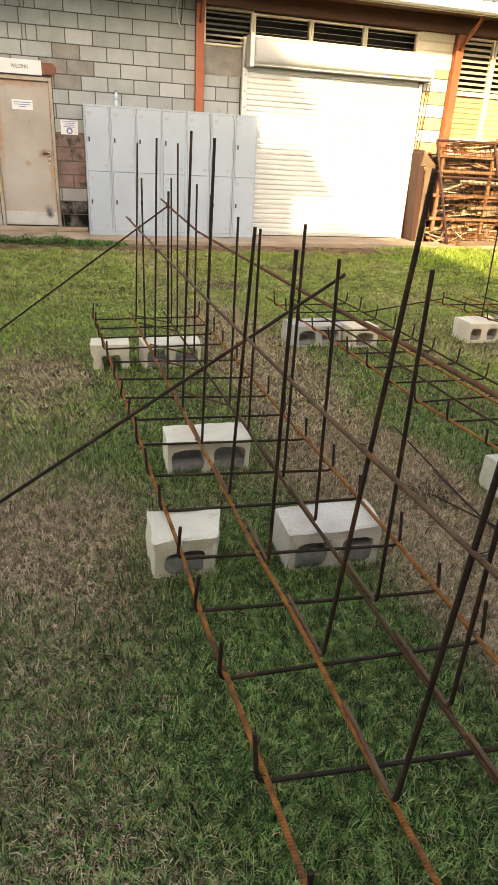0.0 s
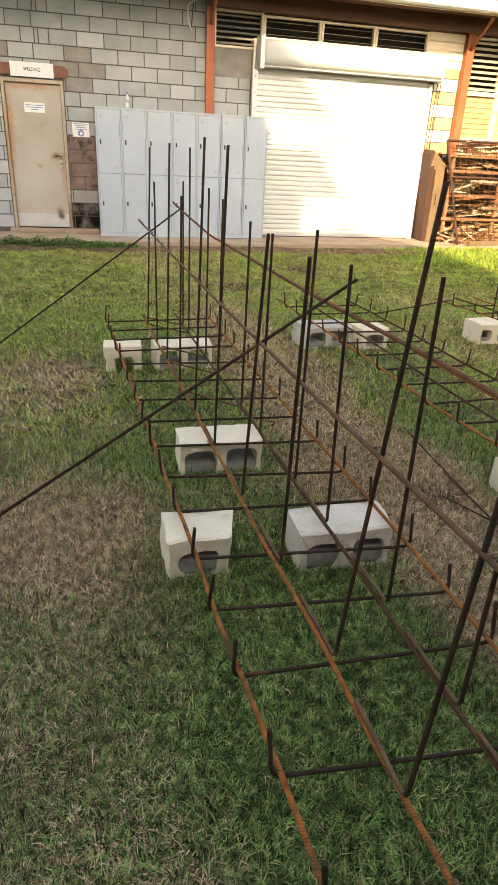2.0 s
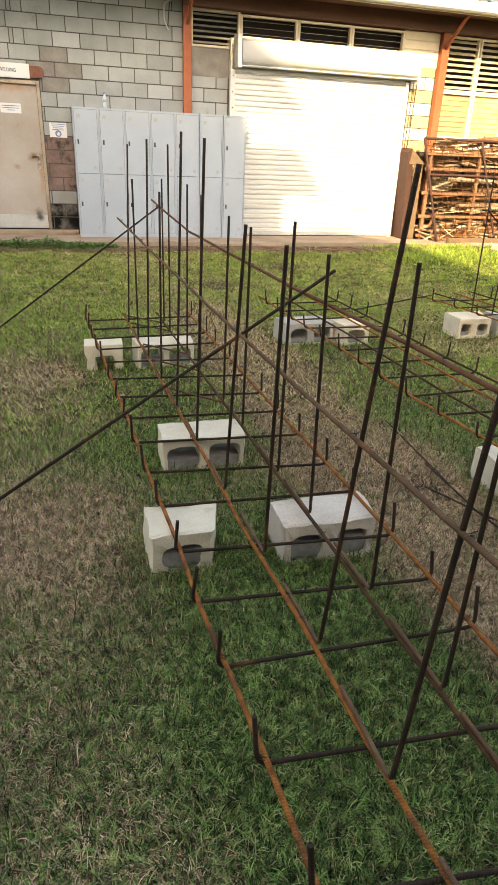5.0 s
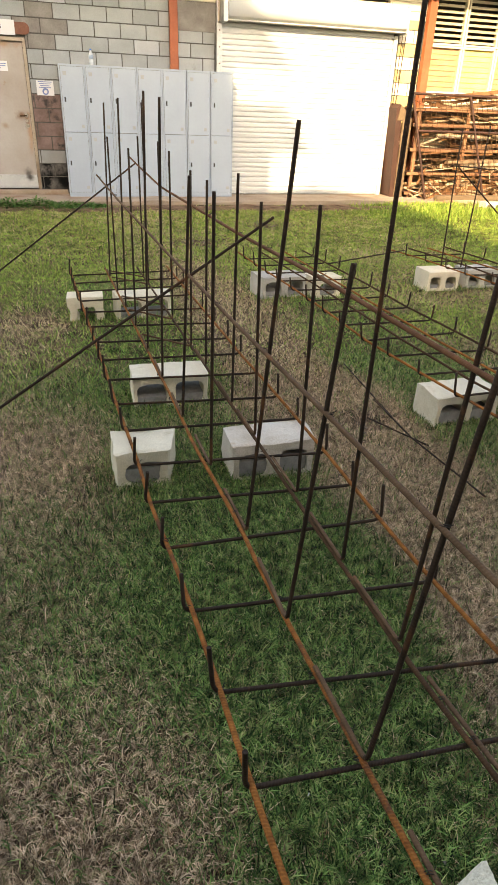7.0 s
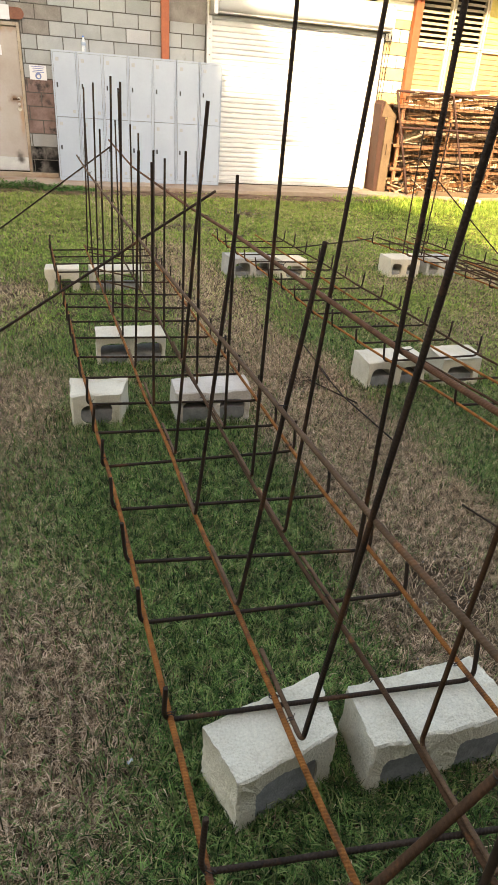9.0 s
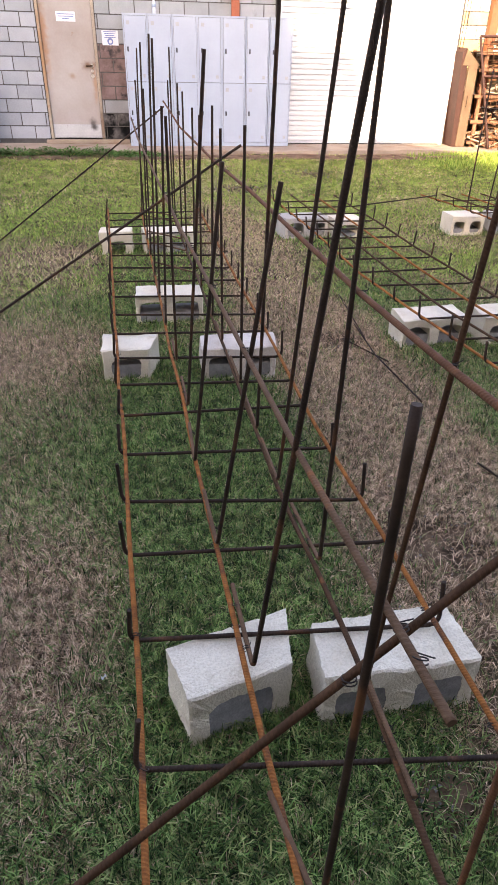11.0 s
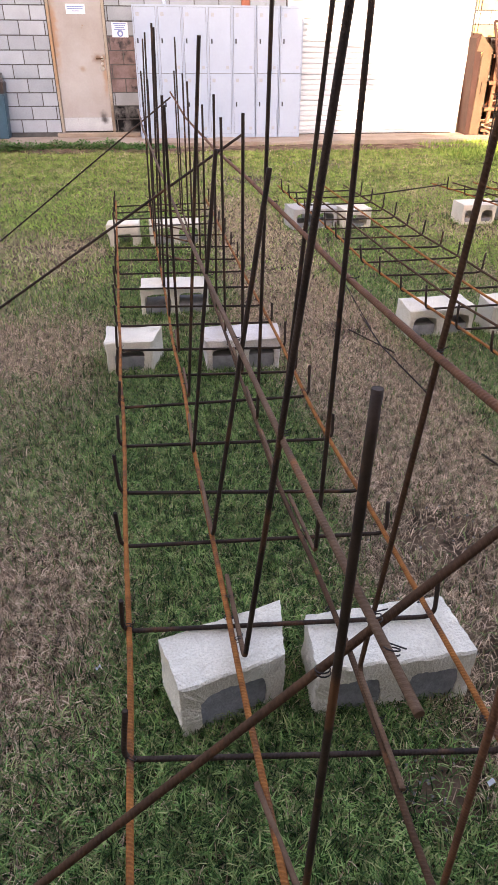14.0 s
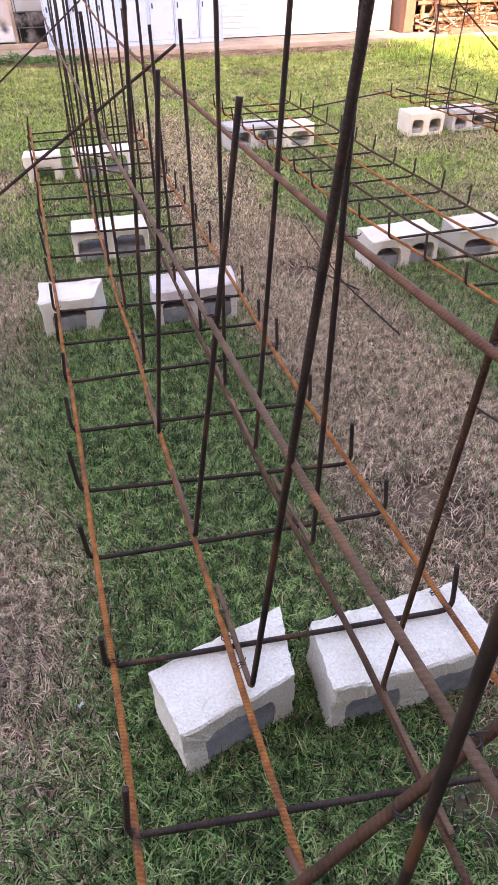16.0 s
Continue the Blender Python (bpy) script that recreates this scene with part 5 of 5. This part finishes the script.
for z in SHELVES:
    part("shelf_rail", box((0.0, -0.012, z - 0.05), (2.95, 0.0, z), 0.003), M_RACK, rack)
    part("shelf", box((0.0, 0.0, z - 0.012), (2.95, 0.52, z), 0.002), M_BRDARK, rack)

scrap_v, scrap_f = [], []
r = random.Random(11)


def scrap_piece(c, d, L_, a, b_):
    d = Vector(d).normalized()
    s = d.cross(Vector((0, 0, 1))).normalized()
    u = s.cross(d)
    k0 = len(scrap_v)
    for e in (-0.5, 0.5):
        for p, q in ((-1, -1), (1, -1), (1, 1), (-1, 1)):
            scrap_v.append(Vector(c) + d * L_ * e + s * p * a / 2 + u * q * b_ / 2)
    scrap_f.extend([tuple(k0 + i for i in f) for f in ((0, 1, 2, 3), (7, 6, 5, 4), (0, 4, 5, 1), (1, 5, 6, 2), (2, 6, 7, 3), (3, 7, 4, 0))])


for zi, z in enumerate(SHELVES):
    hgt = (SHELVES[zi + 1] - z - 0.06) if zi < 4 else 0.22
    for k in range((95, 70, 46, 34, 24)[zi]):
        L_ = r.uniform(0.15, 1.1)
        x = r.uniform(0.05 + L_ / 2, 2.95 - L_ / 2)
        scrap_piece((5.75 + x, 12.58 + r.uniform(0.01, 0.46), 0.085 + z + 0.015 + hgt * r.random() ** 1.4), (1, r.uniform(-0.35, 0.35), r.uniform(-0.28, 0.28) * (0.3 + r.random())), L_, r.choice((0.012, 0.02, 0.035, 0.06)), r.choice((0.006, 0.012, 0.03)))
for k in range(90):
    scrap_piece((5.85 + r.uniform(0, 2.6), 12.50 + r.uniform(-0.05, 0.10), 0.11 + r.random() ** 2 * 0.35), (r.uniform(-1, 1), r.uniform(-0.4, 0.4), r.uniform(-0.5, 0.5)), r.uniform(0.08, 0.5), r.choice((0.01, 0.02, 0.04)), r.choice((0.006, 0.012, 0.025)))
for k in range(30):
    z = r.choice(SHELVES)
    L_ = r.uniform(0.6, 1.7)
    scrap_piece((5.80 + r.uniform(L_ / 2, 2.85 - L_ / 2 + 0.01), 12.585 + r.uniform(0.0, 0.2), 0.085 + z + r.uniform(0.03, 0.26)), (1, r.uniform(-0.1, 0.1), r.uniform(-0.16, 0.16)), L_, r.choice((0.04, 0.05, 0.08)), r.choice((0.04, 0.05, 0.065)))
tagged(new("scrap_metal", link_mesh("scrap_metal", scrap_v, scrap_f, M_SCRAP)), "tangled offcuts of rusty bar, angle and plate", "scrap metal", kind="stuff")
wirev = []
for k in range(26):
    p = Vector((5.45 + r.uniform(0, 2.6), 12.6 + r.uniform(0, 0.3), 1.53))
    pts = [p + Vector((0.10 * j * r.uniform(0.5, 1.3), r.uniform(-0.08, 0.08), 0.10 * abs(math.sin(j * 1.9 + k)))) for j in range(7)]
    tagged(new("loose_wire", bar("loose_wire", rounded(pts, 0.03, 2), 0.003, M_RUST_B, ribs=False, sides=4)), "curled rusty wire on top of the scrap rack", "wire", "wires on the rack")
timber = tagged(part("timber", box((6.15, 12.13, 0.085), (8.6, 12.22, 0.165), 0.006), M_BOARD), "long weathered timber laid on the slab edge", "timber")

bin_ = thing("barrel", "dark grey plastic barrel standing on the slab", "barrel", at=(8.78, 12.55, 0.085))
part("barrel_body", lathe([(0.27, 0.0), (0.30, 0.02), (0.33, 0.55), (0.33, 0.62), (0.31, 1.05), (0.26, 1.16), (0.12, 1.22)], 32), M_BIN, bin_)
for z in (0.45, 0.8):
    part("hoop", lathe([(0.318, z), (0.342, z + 0.015), (0.342, z + 0.03), (0.318, z + 0.045)], 32), M_BIN, bin_)

# blue bin with a black liner
tub = thing("waste_bin", "dark blue plastic bin with a black bag folded over its rim", "bin", at=(-2.30, 13.0, 0.085))


def taper(lo, hi, z0, z1, edge=0.015):
    tb = bmesh.new()
    bmesh.ops.create_cube(tb, size=1.0)
    for v in tb.verts:
        half = hi if v.co.z > 0 else lo
        v.co = Vector((math.copysign(half[0], v.co.x), math.copysign(half[1], v.co.y), z1 if v.co.z > 0 else z0))
    bmesh.ops.bevel(tb, geom=list(tb.edges), offset=edge, segments=2, affect="EDGES")
    return tb


part("tub", taper((0.195, 0.105), (0.235, 0.125), 0.0, 0.64), M_BINBLUE, tub)
part("rim", taper((0.232, 0.124), (0.245, 0.132), 0.635, 0.80, 0.01), M_LINER, tub, "dark brown rim band")
crumple = taper((0.248, 0.132), (0.20, 0.10), 0.78, 0.93, 0.03)
bmesh.ops.subdivide_edges(crumple, edges=list(crumple.edges), cuts=2)
for v in crumple.verts:
    v.co += jitter(v.co, 0.035, 11.0)
part("liner_bag", crumple, M_BAG, tub, "crumpled black bin liner")

# weeds along the left of the slab
wv, wf = [], []
for k in range(6500):
    x = r.uniform(-3.2, 0.5)
    y = 12.06 - 0.42 * abs(r.gauss(0, 0.55))
    z = 0.03 + 0.17 * r.random() * max(0.12, 0.55 + 0.7 * noise.noise(Vector((x * 2.6, y * 2.0, 2.0)))) * min(1.0, max(0.15, (0.55 - x) / 0.8))
    a, t, s = r.uniform(0, 6.28), r.uniform(-0.2, 0.7), r.uniform(0.022, 0.05)
    d = Vector((math.cos(a) * math.cos(t), math.sin(a) * math.cos(t), math.sin(t)))
    sd = Vector((-math.sin(a), math.cos(a), 0))
    c = Vector((x, y, z))
    k0 = len(wv)
    wv.extend([c, c + d * s * 0.5 + sd * s * 0.35, c + d * s * 1.1, c + d * s * 0.5 - sd * s * 0.35])
    wf.append((k0, k0 + 1, k0 + 2, k0 + 3))
tagged(new("weeds", link_mesh("weeds", wv, wf, M_LEAF)), "low leafy green weeds along the slab", "weeds", kind="stuff")

# crumbs of gravel on the bare soil
pv, pf = [], []
for k in range(420):
    bx, by, br_ = BARE[k % 6]
    x, y, q = r.gauss(bx, br_ * 0.9), r.gauss(by, br_ * 0.9), r.uniform(0.002, 0.007)
    if by > 5:
        q *= 2
    k0 = len(pv)
    pv.extend(Vector((x, y, 0.034)) + Vector(d) * q * r.uniform(0.7, 1.2) for d in ((1, 0, 0), (-0.5, 0.8, 0), (-0.5, -0.8, 0), (0.1, 0.1, 0.8), (0, 0, -0.5)))
    pf.extend([(k0, k0 + 1, k0 + 3), (k0 + 1, k0 + 2, k0 + 3), (k0 + 2, k0, k0 + 3), (k0 + 1, k0, k0 + 4), (k0 + 2, k0 + 1, k0 + 4), (k0, k0 + 2, k0 + 4)])
tagged(new("gravel", link_mesh("gravel", pv, pf, M_GRAVEL)), "crumbs of grey gravel on bare soil", "gravel", kind="stuff")

# litter
for x, y, s in ((-0.017, 2.386, 0.006), (0.754, 2.015, 0.008), (0.19, 2.68, 0.003)):
    q = bmesh.new()
    bmesh.ops.create_grid(q, x_segments=4, y_segments=3, size=1.0)
    for v in q.verts:
        v.co = Vector((v.co.x * s, v.co.y * s * 0.6, 0.060 + 0.006 * math.sin(v.co.x * 3 + x * 10)))
    ob = tagged(part("paper_scrap", q, M_PAPER), "tiny crumpled white paper scrap on the grass", "litter", "litter")
    ob.location = (x, y, 0)

# unseen tall mass added behind the viewer; its stepped panels shade most of the yard
tagged(part("wall_behind", box((-26, -44, 0), (-5.3, -1.2, 9.6)), M_PLASTER), "unseen tall plain mass added to shade the yard", "building", kind="structure")


# Thin added panel, its outline chosen for the shadow it throws on the front.
def parapet(outline):
    pb = bmesh.new()
    a = [pb.verts.new((-5.06, y, z)) for y, z in outline]
    b = [pb.verts.new((-5.16, y, z)) for y, z in outline]
    pb.faces.new(a)
    pb.faces.new(b[::-1])
    for k in range(len(a)):
        n_ = (k + 1) % len(a)
        pb.faces.new((a[k], b[k], b[n_], a[n_]))
    bmesh.ops.recalc_face_normals(pb, faces=list(pb.faces))
    return tagged(part("parapet", pb, M_PLASTER), "unseen stepped panel cut to shape the shade", "parapet", kind="structure")


parapet([(-1.2, 0), (-1.2, 11.3), (-3.25, 11.85), (-4.15, 12.32), (-4.45, 12.4), (-4.45, 0)])
parapet([(-4.45, 11.50), (-4.45, 12.40), (-5.5, 12.64), (-6.62, 12.78), (-6.60, 12.66)])
parapet([(-4.45, 0), (-4.45, 11.05), (-6.40, 12.1), (-7.63, 12.0), (-5.97, 11.08), (-5.97, 0)])
parapet([(-5.97, 0), (-5.97, 10.5), (-7.7, 11.55), (-7.7, 0)])
parapet([(-7.7, 0), (-7.7, 11.6), (-9.0, 12.2), (-11.4, 12.8), (-12.2, 12.6), (-13.4, 12.25), (-14.2, 11.9), (-16, 11.8), (-44, 11.8), (-44, 0)])
tagged(part("wall_behind", box((-26, -1.3, 9.6), (-5.16, -1.2, 12.0)), M_PLASTER), "unseen upper front panel added to shade the wall", "parapet", kind="structure")
# Added unseen box: cuts sky light on the closest ground and block fronts.
tagged(part("wall_veranda", box((-5.0, -9.0, 0), (9.0, -0.45, 4.2)), M_DULL), "unseen low dull brown box added to dim light from behind", "building", kind="structure")

# ---------------------------------------------------------------- masonry pieces, one by one
def masonry(parent, x0, x1, z0, z1, material, holes=(), off=0.195, course=0.192, base=0.145, length=0.3835, special=None, closer=None, seed=1):
    rr = random.Random(seed)
    cache = {}
    k = int(round((z0 - base) / course))
    z = base + k * course
    while z < z1 - 0.02:
        shift = off if k % 2 else off - length / 2
        x = shift + length * math.floor((x0 - shift) / length)
        cuts = []
        while x < x1:
            cuts.append(x)
            x += length
        cuts.append(x)
        if closer and z > 2.3:
            cuts = sorted(cuts + [closer + (0.03 if k % 2 else 0.0), closer + 0.055 + (0.03 if k % 2 else 0.0)])
            cuts = [c for i, c in enumerate(cuts) if i == 0 or c - cuts[i - 1] > 0.045]
        for a, b_ in zip(cuts, cuts[1:]):
            pieces_ = [(max(a, x0), min(b_, x1))]
            for hx0, hx1, hz0, hz1 in holes:
                if z + course > hz0 + 0.03 and z < hz1 - 0.03:
                    out = []
                    for p, q in pieces_:
                        if q <= hx0 or p >= hx1:
                            out.append((p, q))
                        else:
                            if p < hx0:
                                out.append((p, hx0))
                            if q > hx1:
                                out.append((hx1, q))
                    pieces_ = out
            for p, q in pieces_:
                if q - p < 0.03:
                    continue
                mt = special(p, q, z) if special else material
                key = (round(q - p, 3), mt.name)
                if key not in cache:
                    bb = box((0.0068, 0.0, 0.0068), (q - p - 0.0068, 0.05, course - 0.0068), 0.003)
                    mm = bpy.data.meshes.new("block")
                    bb.to_mesh(mm)
                    bb.free()
                    mm.materials.append(mt)
                    cache[key] = mm
                part("block", cache[key], None, parent, "", Matrix.Translation((p, WY + rr.uniform(-0.0025, 0.0015), z)))
        z += course
        k += 1


def left_kind(p, q, z):
    c = (p + q) / 2
    if -0.40 < c < 0.02 and 0.70 < z < 1.46:
        return M_WALLB_RED
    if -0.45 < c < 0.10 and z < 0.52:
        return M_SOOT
    if (-0.42 < c < 0.05 and 2.0 < z < 2.55) or (c < -1.2 and 2.3 < z < 2.75):
        return M_RENDER
    if c < -1.28 or (z > 2.0 and c > 0.0 and (int(c * 7.3) + int(z * 9.1)) % 3 == 0):
        return M_WALLB_P
    return M_WALLB


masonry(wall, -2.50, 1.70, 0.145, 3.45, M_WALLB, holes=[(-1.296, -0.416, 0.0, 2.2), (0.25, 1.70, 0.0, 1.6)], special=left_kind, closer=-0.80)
masonry(wall, 1.815, 2.412, 1.681, 2.41, M_WALLB, off=0.30)
masonry(wall, 5.575, 6.02, 0.913, 2.77, M_WALLB_Y, off=0.29, special=lambda p, q, z: M_WALLB_W if (int(round((z - 0.145) / 0.192)) % 2 == 0) else M_WALLB_Y, seed=4)
